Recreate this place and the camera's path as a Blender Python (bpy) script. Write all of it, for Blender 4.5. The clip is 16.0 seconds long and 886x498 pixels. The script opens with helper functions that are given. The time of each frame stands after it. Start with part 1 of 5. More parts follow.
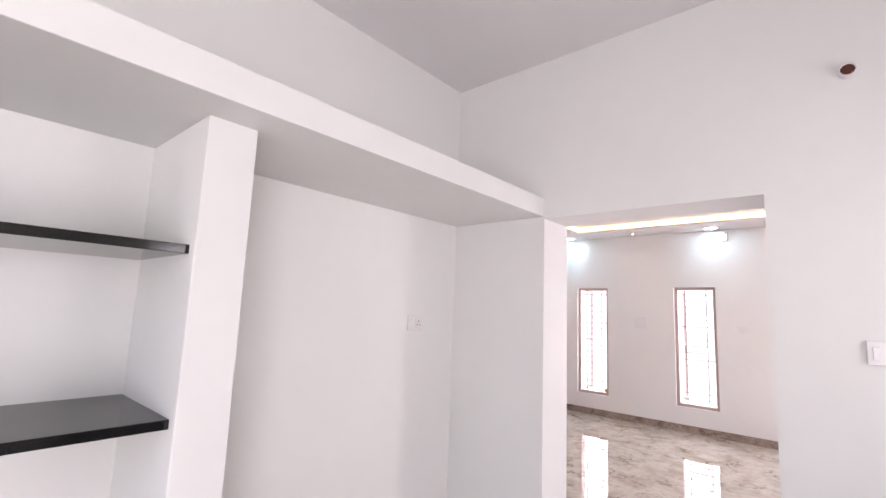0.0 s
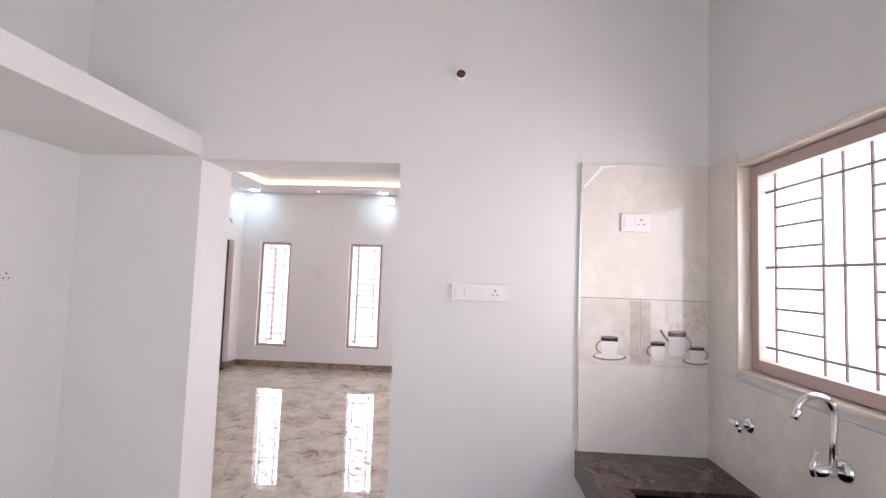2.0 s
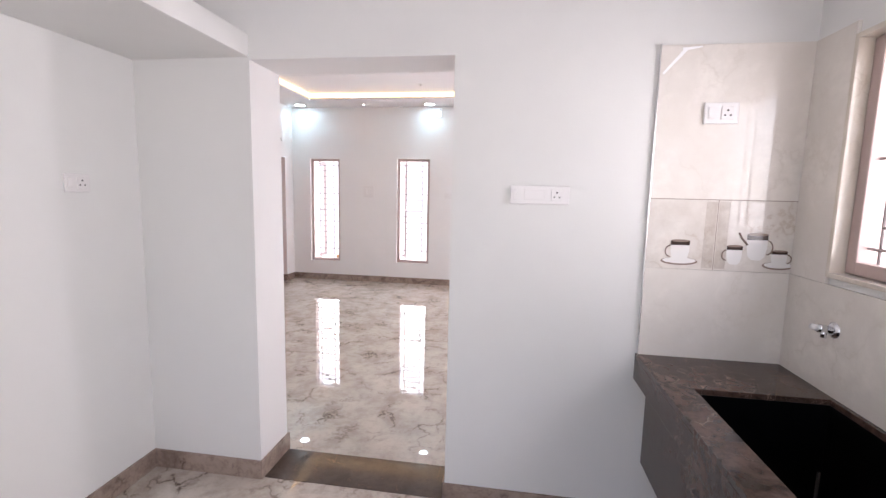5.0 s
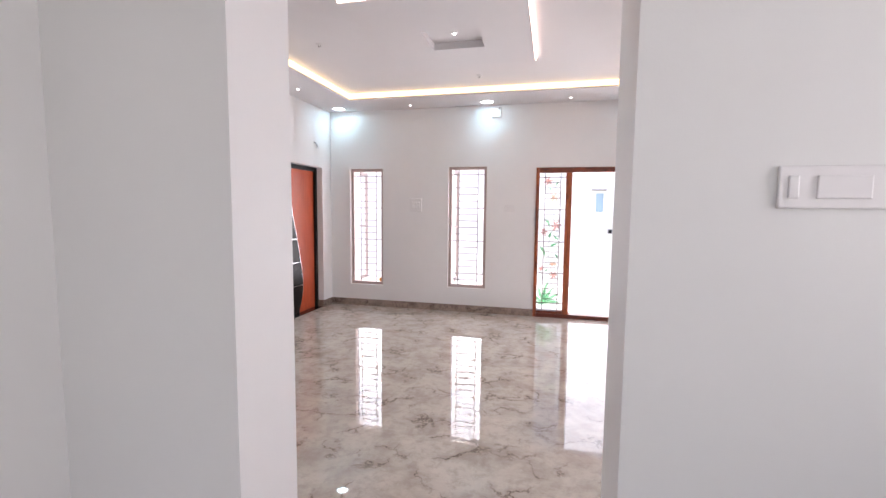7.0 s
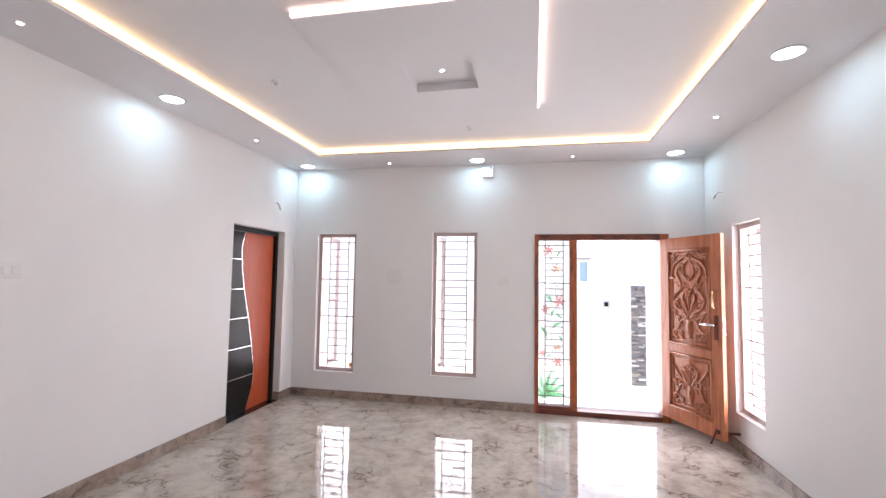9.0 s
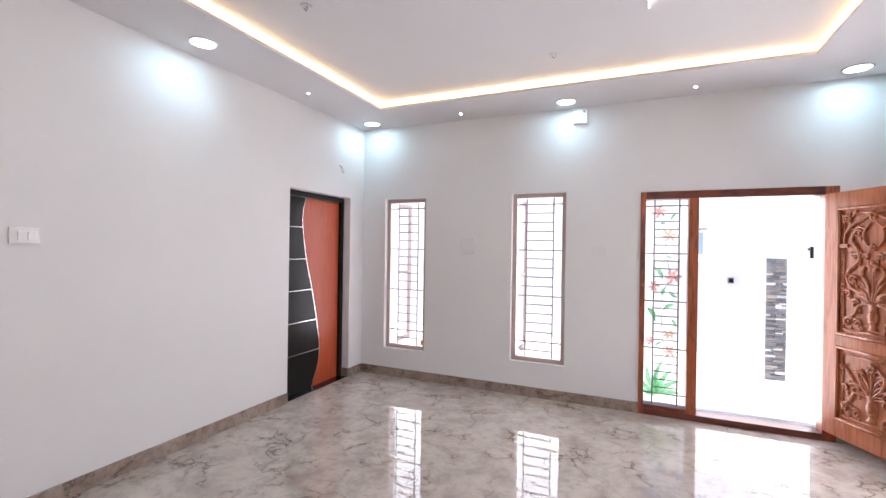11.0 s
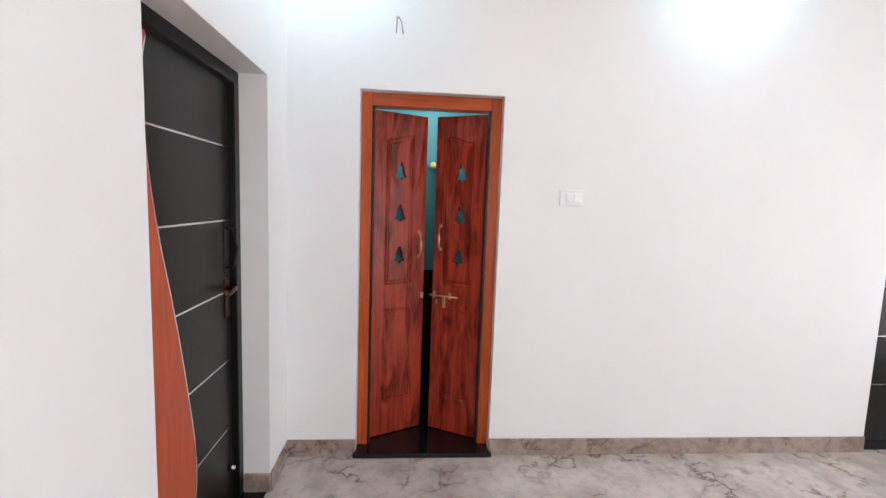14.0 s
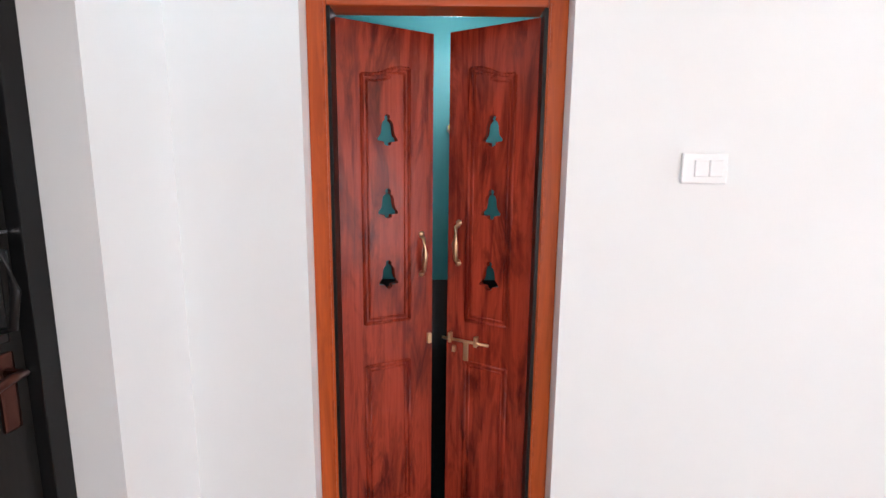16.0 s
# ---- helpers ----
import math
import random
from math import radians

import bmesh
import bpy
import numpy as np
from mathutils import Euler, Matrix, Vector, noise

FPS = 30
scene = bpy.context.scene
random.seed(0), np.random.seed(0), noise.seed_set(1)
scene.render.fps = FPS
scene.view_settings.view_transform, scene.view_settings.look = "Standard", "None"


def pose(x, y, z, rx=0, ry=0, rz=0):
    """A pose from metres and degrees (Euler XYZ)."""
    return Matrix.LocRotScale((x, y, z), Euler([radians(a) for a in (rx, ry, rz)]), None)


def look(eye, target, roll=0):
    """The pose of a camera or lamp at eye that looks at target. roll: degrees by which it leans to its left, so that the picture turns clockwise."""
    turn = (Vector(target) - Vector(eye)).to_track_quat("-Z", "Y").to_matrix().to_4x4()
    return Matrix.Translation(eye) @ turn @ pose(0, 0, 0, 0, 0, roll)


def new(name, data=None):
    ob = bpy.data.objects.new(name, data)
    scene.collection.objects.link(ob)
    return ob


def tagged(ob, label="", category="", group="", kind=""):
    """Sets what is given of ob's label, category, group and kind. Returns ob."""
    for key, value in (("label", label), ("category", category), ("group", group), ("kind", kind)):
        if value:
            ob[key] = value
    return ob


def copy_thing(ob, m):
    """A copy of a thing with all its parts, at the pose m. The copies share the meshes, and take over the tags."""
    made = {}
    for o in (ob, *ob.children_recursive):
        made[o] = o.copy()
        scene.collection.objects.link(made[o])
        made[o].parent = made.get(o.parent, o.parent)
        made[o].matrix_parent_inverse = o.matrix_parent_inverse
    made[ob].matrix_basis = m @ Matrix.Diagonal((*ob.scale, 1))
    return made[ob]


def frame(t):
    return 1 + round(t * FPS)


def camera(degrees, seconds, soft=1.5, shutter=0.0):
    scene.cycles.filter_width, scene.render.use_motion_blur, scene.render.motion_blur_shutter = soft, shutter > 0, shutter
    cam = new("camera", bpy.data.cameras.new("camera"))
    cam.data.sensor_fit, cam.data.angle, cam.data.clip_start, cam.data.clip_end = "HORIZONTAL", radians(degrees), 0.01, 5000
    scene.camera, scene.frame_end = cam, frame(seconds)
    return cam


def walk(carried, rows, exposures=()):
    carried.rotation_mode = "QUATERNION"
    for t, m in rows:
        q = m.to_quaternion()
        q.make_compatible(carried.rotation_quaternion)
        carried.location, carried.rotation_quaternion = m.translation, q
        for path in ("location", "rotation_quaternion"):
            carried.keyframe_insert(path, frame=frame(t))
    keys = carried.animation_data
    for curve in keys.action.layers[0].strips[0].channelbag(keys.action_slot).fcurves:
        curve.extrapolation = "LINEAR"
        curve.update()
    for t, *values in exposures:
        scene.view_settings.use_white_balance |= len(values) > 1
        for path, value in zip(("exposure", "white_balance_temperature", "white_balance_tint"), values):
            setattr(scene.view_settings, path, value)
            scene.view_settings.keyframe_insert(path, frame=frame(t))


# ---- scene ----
cam = camera(89.8, 16.0)
PATH = [
    (0, (0.547, 1.706, 1.618), (-0.758, 3.198, 1.885), 2.3),
    (0.5, (0.579, 1.713, 1.61), (-0.404, 3.441, 1.835), 2.4),
    (1, (0.616, 1.739, 1.602), (-0.058, 3.613, 1.791), 2.4),
    (1.5, (0.648, 1.763, 1.601), (0.268, 3.721, 1.754), 2.3),
    (2, (0.697, 1.778, 1.596), (0.591, 3.772, 1.718), 2.0),
    (2.5, (0.731, 1.795, 1.579), (0.835, 3.792, 1.628), 1.6),
    (3, (0.74, 1.793, 1.543), (0.943, 3.781, 1.459), 1.4),
    (3.5, (0.725, 1.771, 1.515), (0.872, 3.756, 1.324), 1.6),
    (4, (0.676, 1.738, 1.513), (0.677, 3.723, 1.267), 1.6),
    (4.5, (0.642, 1.747, 1.514), (0.485, 3.724, 1.252), 1.6),
    (5, (0.638, 1.838, 1.52), (0.343, 3.801, 1.275), 1.3),
    (5.2, (0.637, 1.899, 1.526), (0.289, 3.853, 1.286), 1.4),
    (7.3, (0.182, 3.032, 1.471), (-0.293, 4.97, 1.328), 0.7),
    (7.5, (0.196, 3.14, 1.47), (-0.274, 5.081, 1.365), 0.8),
    (8, (0.1, 3.382, 1.542), (-0.312, 5.339, 1.532), 0.7),
    (8.2, (0.047, 3.467, 1.54), (-0.343, 5.427, 1.583), 0.7),
    (10.3, (-0.057, 4.318, 1.537), (-0.605, 6.236, 1.69), 0.4),
    (10.5, (-0.038, 4.402, 1.529), (-0.656, 6.302, 1.631), 0.5),
    (11, (-0.037, 4.567, 1.504), (-0.842, 6.398, 1.501), 0.9),
    (11.5, (-0.083, 4.721, 1.487), (-1.171, 6.398, 1.404), 1.5),
    (12, (-0.177, 4.794, 1.488), (-1.65, 6.14, 1.335), 1.6),
    (12.5, (-0.189, 4.869, 1.506), (-1.972, 5.754, 1.316), 2.0),
    (13, (-0.246, 4.855, 1.495), (-2.169, 5.364, 1.285), 2.3),
    (13.5, (-0.355, 4.912, 1.482), (-2.32, 5.206, 1.258), 2.2),
    (14, (-0.611, 4.952, 1.488), (-2.594, 5.104, 1.278), 2.0),
    (14.5, (-0.882, 5.018, 1.469), (-2.871, 5.085, 1.276), 1.9),
    (15, (-1.137, 5.099, 1.47), (-3.127, 5.093, 1.269), 1.8),
    (15.5, (-1.442, 5.115, 1.46), (-3.43, 5.112, 1.242), 1.5),
    (16, (-1.744, 5.087, 1.492), (-3.721, 5.087, 1.19), 0.6),
]
walk(cam, [(t, look(eye, target, roll)) for t, eye, target, roll in PATH], exposures=[(t, e, k, d) for t, e, k, d in (
    (0, 1.48, 6500, 20), (0.4, 1.36, 6500, 20), (1, 1.27, 6500, 19), (2.5, 1.2, 6450, 19), (4, 1.3, 6450, 18), (5.2, 1.33, 6400, 18), (7.5, 1.03, 6400, 17), (8.2, 1.03, 6350, 16),
    (10.3, 0.98, 6250, 16), (11.5, 1.08, 6150, 14), (12.3, 1.4, 6150, 13), (13, 1.5, 6150, 10.5), (14, 1.55, 6150, 10.5), (14.6, 1.68, 6150, 10.5), (16, 1.82, 6150, 10.5))])

# ---- world, sun, large lights ----
world = bpy.data.worlds.new("sky")
scene.world = world
world.use_nodes = True
wn = world.node_tree.nodes
sky = wn.new("ShaderNodeTexSky")
sky.sky_type = "NISHITA"
sky.sun_disc = False
sky.sun_elevation, sky.sun_rotation = radians(62), radians(205)
wn["Background"].inputs["Strength"].default_value = 0.15
world.node_tree.links.new(sky.outputs[0], wn["Background"].inputs["Color"])


def lamp(name, kind, m, energy, color=(1, 1, 1), **more):
    data = bpy.data.lights.new(name, kind)
    data.energy, data.color = energy, color
    for key, value in more.items():
        if key == "size":
            data.size = value
        elif key == "size_y":
            data.shape, data.size_y = "RECTANGLE", value
        elif key == "angle":
            data.angle = value
        elif key == "disk":
            data.shape, data.size = "DISK", value
        elif key == "spread":
            data.spread = value
        elif key == "spot":
            data.spot_size, data.spot_blend = value
        elif key == "radius":
            data.shadow_soft_size = value
    ob = new(name, data)
    ob.matrix_world = m
    return ob


lamp("sun", "SUN", look((-9, 2.8, 15), (0, 4, 0)), 4.8, (1, 0.95, 0.88), angle=radians(0.5))
# area lamps standing in for daylight in the openings, three of them added
WHITE_DAY = (1.0, 0.97, 0.98)
lamp("daylight_standin", "AREA", look((-2.513, 9.37, 1.20), (-2.513, 8.0, 1.20)), 7.5, WHITE_DAY, size=0.5, size_y=1.7)
lamp("daylight_standin", "AREA", look((-0.975, 9.37, 1.215), (-0.975, 8.0, 1.215)), 7.5, WHITE_DAY, size=0.5, size_y=1.7)
lamp("daylight_standin", "AREA", look((1.99, 8.165, 1.205), (1.0, 8.165, 1.205)), 17, WHITE_DAY, size=0.5, size_y=1.7)
# lamp at the added east window, brightens the hall's west side
lamp("daylight_standin", "AREA", look((1.99, 5.525, 1.205), (1.0, 5.525, 1.205)), 13, WHITE_DAY, size=0.5, size_y=1.7)
lamp("daylight_standin", "AREA", look((1.99, 3.207, 1.675), (1.0, 3.207, 1.675)), 6.4, WHITE_DAY, size=0.85, size_y=0.82, spread=math.radians(150))
lamp("daylight_standin", "AREA", look((0.9, 9.30, 1.03), (0.9, 8.0, 1.03)), 9.5, WHITE_DAY, size=0.85, size_y=1.9)
# two fill lamps at unseen kitchen openings, added to balance the walls
lamp("daylight_standin", "AREA", look((1.96, 0.5, 1.1), (0.0, 0.5, 1.1)), 13.5, WHITE_DAY, size=1.0, size_y=1.9)
lamp("daylight_standin", "AREA", look((0.45, -0.45, 1.6), (0.45, 2.0, 1.6)), 4.6, WHITE_DAY, size=1.9, size_y=1.3)

# ---- materials ----
def material(name, color, rough=0.5, metal=0.0):
    m = bpy.data.materials.new(name)
    m.use_nodes = True
    b = m.node_tree.nodes["Principled BSDF"]
    b.inputs["Base Color"].default_value = (*color, 1)
    b.inputs["Roughness"].default_value = rough
    b.inputs["Metallic"].default_value = metal
    return m


def node(m, kind, **sockets):
    n = m.node_tree.nodes.new(kind)
    for key, value in sockets.items():
        n.inputs[key.replace("_", " ")].default_value = value
    return n


def link(m, a, b):
    m.node_tree.links.new(a, b)


def coords(m, scale=(1, 1, 1), turn=(0, 0, 0)):
    tc = m.node_tree.nodes.new("ShaderNodeTexCoord")
    mp = m.node_tree.nodes.new("ShaderNodeMapping")
    mp.inputs["Scale"].default_value = scale
    mp.inputs["Rotation"].default_value = turn
    link(m, tc.outputs["Object"], mp.inputs["Vector"])
    return mp.outputs["Vector"]


def noise_tex(m, vec, scale, detail=4.0, rough=0.55, distort=0.0):
    n = node(m, "ShaderNodeTexNoise", Scale=scale, Detail=detail, Roughness=rough, Distortion=distort)
    link(m, vec, n.inputs["Vector"])
    return n.outputs["Fac"]


def ramp(m, fac, stops):
    r = m.node_tree.nodes.new("ShaderNodeValToRGB")
    e = r.color_ramp.elements
    while len(e) < len(stops):
        e.new(0.5)
    for el, (p, c) in zip(e, stops):
        el.position = p
        el.color = (*c, 1) if len(c) == 3 else c
    link(m, fac, r.inputs["Fac"])
    return r.outputs["Color"]


def mix(m, fac, a, b, blend="MIX"):
    n = m.node_tree.nodes.new("ShaderNodeMix")
    n.data_type, n.blend_type = "RGBA", blend
    for sock, v in ((n.inputs[0], fac), (n.inputs[6], a), (n.inputs[7], b)):
        if isinstance(v, (int, float)):
            sock.default_value = v
        elif isinstance(v, tuple):
            sock.default_value = (*v, 1)
        else:
            link(m, v, sock)
    return n.outputs[2]


def bump(m, height, strength, distance=0.01):
    n = node(m, "ShaderNodeBump", Strength=strength, Distance=distance)
    link(m, height, n.inputs["Height"])
    link(m, n.outputs["Normal"], m.node_tree.nodes["Principled BSDF"].inputs["Normal"])


def base(m, col):
    link(m, col, m.node_tree.nodes["Principled BSDF"].inputs["Base Color"])


def paint(name, color, rough=0.6, relief=0.05):
    m = material(name, color, rough)
    v = coords(m)
    big = noise_tex(m, v, 1.1, 3)
    fine = noise_tex(m, v, 140, 3)
    mid = noise_tex(m, v, 9, 4)
    dark = tuple(c * 0.955 for c in color)
    base(m, mix(m, ramp(m, mid, [(0.3, (0, 0, 0)), (0.75, (0.5, 0.5, 0.5))]), ramp(m, big, [(0.3, dark), (0.7, color)]), dark))
    add = node(m, "ShaderNodeMath")
    add.operation = "MULTIPLY_ADD"
    link(m, mid, add.inputs[0])
    add.inputs[1].default_value = 1.5
    link(m, fine, add.inputs[2])
    bump(m, add.outputs[0], relief, 0.004)
    return m


def marble(name, light, tone, vein, rough, scale=1.0, cracks=0.035):
    m = material(name, light, rough)
    v = coords(m, (scale,) * 3)
    cloud = noise_tex(m, v, 3.6, 8, 0.66, 0.35)
    body = ramp(m, cloud, [(0.3, tone), (0.52, light), (0.75, tuple(min(1, c * 1.18) for c in light))])
    patch = noise_tex(m, v, 13, 8, 0.7, 0.2)
    body = mix(m, ramp(m, patch, [(0.48, (0, 0, 0)), (0.68, (0.7, 0.7, 0.7))]), body, tone)
    warp = node(m, "ShaderNodeTexNoise", Scale=2.6, Detail=6.0, Roughness=0.6)
    link(m, v, warp.inputs["Vector"])
    move = m.node_tree.nodes.new("ShaderNodeVectorMath")
    move.operation = "MULTIPLY_ADD"
    link(m, warp.outputs["Color"], move.inputs[0])
    move.inputs[1].default_value = (0.75, 0.75, 0.75)
    link(m, v, move.inputs[2])
    vor = node(m, "ShaderNodeTexVoronoi", Scale=3.0)
    vor.feature = "DISTANCE_TO_EDGE"
    link(m, move.outputs[0], vor.inputs["Vector"])
    line = ramp(m, vor.outputs["Distance"], [(0.0, (1, 1, 1)), (cracks, (0, 0, 0))])
    keep = ramp(m, noise_tex(m, v, 3.4, 4), [(0.46, (0, 0, 0)), (0.62, (0.9, 0.9, 0.9))])
    halo = ramp(m, vor.outputs["Distance"], [(0.0, (0.75, 0.75, 0.75)), (cracks * 4.5, (0, 0, 0))])
    body = mix(m, mix(m, 1.0, halo, keep, "MULTIPLY"), body, tone)
    base(m, mix(m, mix(m, 1.0, line, keep, "MULTIPLY"), body, vein))
    return m


def wood(name, light, dark, rough=0.35, axis=2, scale=1.0, knots=True):
    m = material(name, light, rough)
    sc = [9.0 * scale] * 3
    sc[axis] = 0.8 * scale
    v = coords(m, tuple(sc))
    grain = noise_tex(m, v, 2.0, 6, 0.6, 1.6)
    sc2 = [55.0] * 3
    sc2[axis] = 2.0
    fine = noise_tex(m, coords(m, tuple(sc2)), 2.0, 4, 0.6, 0.3)
    c = ramp(m, grain, [(0.32, dark), (0.5, light), (0.72, tuple(min(1, k * 1.2) for k in light))])
    if knots:
        sc3 = [7.5] * 3
        sc3[axis] = 1.5
        blot = noise_tex(m, coords(m, tuple(sc3)), 1.6, 5, 0.65, 1.0)
        c = mix(m, ramp(m, blot, [(0.47, (0, 0, 0)), (0.66, (0.88, 0.88, 0.88))]), c, tuple(k * 0.4 for k in dark))
    base(m, mix(m, ramp(m, fine, [(0.35, (0.35, 0.35, 0.35)), (0.6, (0, 0, 0))]), c, dark))
    bump(m, fine, 0.1, 0.002)
    return m


def glow(name, color, strength):
    m = bpy.data.materials.new(name)
    m.use_nodes = True
    b = m.node_tree.nodes["Principled BSDF"]
    b.inputs["Base Color"].default_value = (*color, 1)
    b.inputs["Emission Color"].default_value = (*color, 1)
    b.inputs["Emission Strength"].default_value = strength
    return m


def stained(name, color):
    """Thin see-through paint on glass."""
    m = material(name, color, 0.3)
    t = m.node_tree.nodes.new("ShaderNodeBsdfTranslucent")
    t.inputs["Color"].default_value = (*color, 1)
    k = m.node_tree.nodes.new("ShaderNodeBsdfTransparent")
    k.inputs["Color"].default_value = (*[0.35 + 0.65 * c for c in color], 1)
    a = m.node_tree.nodes.new("ShaderNodeMixShader")
    b = m.node_tree.nodes.new("ShaderNodeMixShader")
    a.inputs[0].default_value, b.inputs[0].default_value = 0.65, 0.7
    link(m, m.node_tree.nodes["Principled BSDF"].outputs[0], a.inputs[1])
    link(m, t.outputs[0], a.inputs[2])
    link(m, a.outputs[0], b.inputs[1])
    link(m, k.outputs[0], b.inputs[2])
    link(m, b.outputs[0], m.node_tree.nodes["Material Output"].inputs["Surface"])
    return m


M_WALL = paint("wall_paint", (0.80, 0.785, 0.78))
M_KWALL = paint("kitchen_wall_paint", (0.77, 0.768, 0.75))
M_CEIL = paint("ceiling_paint", (0.73, 0.715, 0.72), 0.7, 0.05)
M_FLOOR = marble("polished_floor", (0.535, 0.477, 0.422), (0.355, 0.296, 0.248), (0.085, 0.058, 0.043), 0.014, 1.0, 0.04)
_h = noise_tex(M_FLOOR, coords(M_FLOOR), 5.0, 2, 0.5, 0.3)
bump(M_FLOOR, _h, 0.04, 0.02)
M_SKIRT = marble("skirting_marble", (0.34, 0.262, 0.218), (0.19, 0.135, 0.108), (0.06, 0.035, 0.026), 0.12, 1.6)
M_THRESH = marble("threshold_granite", (0.075, 0.055, 0.045), (0.045, 0.033, 0.028), (0.15, 0.09, 0.06), 0.1, 2.2)
M_SINK = marble("sink_granite", (0.092, 0.058, 0.046), (0.014, 0.010, 0.008), (0.30, 0.215, 0.17), 0.09, 2.6, 0.016)
M_SINK.node_tree.nodes["Principled BSDF"].inputs["Specular IOR Level"].default_value = 0.35
M_BLACK_STONE = material("black_granite", (0.012, 0.012, 0.013), 0.12)
_v = coords(M_BLACK_STONE)
base(M_BLACK_STONE, ramp(M_BLACK_STONE, noise_tex(M_BLACK_STONE, _v, 320, 2), [(0.55, (0.006, 0.006, 0.0065)), (0.75, (0.04, 0.04, 0.042))]))
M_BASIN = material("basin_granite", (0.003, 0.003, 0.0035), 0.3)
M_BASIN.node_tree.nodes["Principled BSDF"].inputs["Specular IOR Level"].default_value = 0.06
M_TILE = marble("cream_tile", (0.765, 0.72, 0.67), (0.725, 0.678, 0.625), (0.70, 0.648, 0.59), 0.018, 0.8, 0.02)
M_TILE_DECOR = marble("decor_tile", (0.72, 0.675, 0.625), (0.64, 0.585, 0.53), (0.58, 0.50, 0.43), 0.02, 1.2, 0.03)
M_TILE_BORDER = marble("decor_border", (0.60, 0.55, 0.495), (0.49, 0.43, 0.375), (0.44, 0.36, 0.29), 0.02, 3.0, 0.03)
M_TRIM = marble("window_trim_marble", (0.72, 0.66, 0.58), (0.66, 0.59, 0.50), (0.6, 0.52, 0.44), 0.12, 1.0, 0.02)
M_PINK = paint("window_frame_paint", (0.50, 0.39, 0.36), 0.45, 0.1)
M_BAR = material("grille_steel", (0.30, 0.25, 0.245), 0.45, 0.2)
M_TEAK = wood("carved_teak", (0.50, 0.176, 0.080), (0.31, 0.090, 0.037), 0.26, 2, 1.0, False)
M_FRAMEWOOD = wood("main_frame_wood", (0.40, 0.098, 0.028), (0.20, 0.040, 0.013), 0.3, 2, 1.0, True)
M_FRAME_H = wood("main_frame_wood_across", (0.20, 0.040, 0.015), (0.09, 0.018, 0.008), 0.3, 0, 1.0, True)
M_PFRAME = wood("prayer_frame_wood", (0.46, 0.082, 0.016), (0.32, 0.050, 0.011), 0.28, 2, 1.0, False)
M_PFRAME_H = wood("prayer_frame_wood_across", (0.42, 0.072, 0.015), (0.29, 0.045, 0.010), 0.28, 1, 1.0, False)
M_PDOOR = wood("prayer_door_veneer", (0.35, 0.041, 0.018), (0.155, 0.013, 0.0065), 0.25, 2, 0.8, True)
M_BLACK = wood("black_laminate", (0.0130, 0.0115, 0.0102), (0.0085, 0.0075, 0.0067), 0.30, 2, 1.5, False)
M_BLACK.node_tree.nodes["Principled BSDF"].inputs["Specular IOR Level"].default_value = 0.22
for _m in (M_PDOOR, M_PFRAME, M_PFRAME_H):
    _m.node_tree.nodes["Principled BSDF"].inputs["Specular IOR Level"].default_value = 0.28
M_RED = wood("red_laminate", (0.46, 0.082, 0.030), (0.40, 0.064, 0.024), 0.34, 2, 1.2, False)
M_RED.node_tree.nodes["Principled BSDF"].inputs["Specular IOR Level"].default_value = 0.3
M_BLACKFRAME = material("black_frame_paint", (0.006, 0.0055, 0.0055), 0.35)
M_BLACKFRAME.node_tree.nodes["Principled BSDF"].inputs["Specular IOR Level"].default_value = 0.25
M_STRIP = material("steel_strip", (0.75, 0.75, 0.76), 0.2, 1.0)
M_CHROME = material("chrome", (0.75, 0.76, 0.78), 0.08, 1.0)
M_BRASS = material("antique_brass", (0.72, 0.47, 0.27), 0.28, 1.0)
M_BRONZE = material("dark_bronze", (0.12, 0.05, 0.038), 0.3, 1.0)
M_IRON = material("black_iron", (0.022, 0.020, 0.020), 0.28, 0.6)
M_SEAM = material("pale_cement", (0.07, 0.06, 0.052), 0.8)
M_GROUT = material("brown_grout", (0.30, 0.24, 0.20), 0.8)
M_BLUEGLASS = material("blue_window_glass", (0.30, 0.42, 0.52), 0.15)
M_PLASTIC = material("white_plastic", (0.79, 0.77, 0.765), 0.25)
M_SLOT = material("socket_holes", (0.03, 0.028, 0.028), 0.5)
M_RUST = material("rusty_pipe_inside", (0.10, 0.03, 0.018), 0.8)
M_TEAL = paint("teal_paint", (0.10, 0.36, 0.38), 0.55)
M_DARKTILE = material("dark_wall_tile", (0.012, 0.013, 0.014), 0.2)
M_OUTWALL = paint("outside_wall_paint", (0.82, 0.81, 0.79), 0.8)
M_GROUND = paint("concrete_yard", (0.62, 0.60, 0.57), 0.8, 0.4)
M_PORCH = marble("porch_tile", (0.78, 0.76, 0.73), (0.70, 0.67, 0.64), (0.4, 0.35, 0.3), 0.2, 1.0, 0.015)
M_CUP = material("printed_cup_white", (0.82, 0.80, 0.78), 0.12)
M_CUPBAND = material("printed_dark_band", (0.05, 0.03, 0.025), 0.12)
M_CUPSHADE = material("printed_saucer_grey", (0.27, 0.20, 0.165), 0.12)
M_GREEN = stained("painted_green", (0.32, 0.74, 0.42))
M_PETAL = stained("painted_petal", (0.95, 0.56, 0.50))
M_PETAL_Y = stained("painted_petal_pale", (0.96, 0.74, 0.56))
M_DL = glow("downlight_diffuser", (0.86, 0.97, 1.0), 7.0)
M_LED = glow("led_strip", (1.0, 0.68, 0.33), 1.7)
M_LEDPINK = glow("led_strip_rose", (1.0, 0.72, 0.60), 3.2)
M_SPOT = glow("small_spot_lens", (1.0, 0.98, 0.95), 14.0)
M_OCHRE = material("ochre_clay", (0.45, 0.22, 0.05), 0.7)
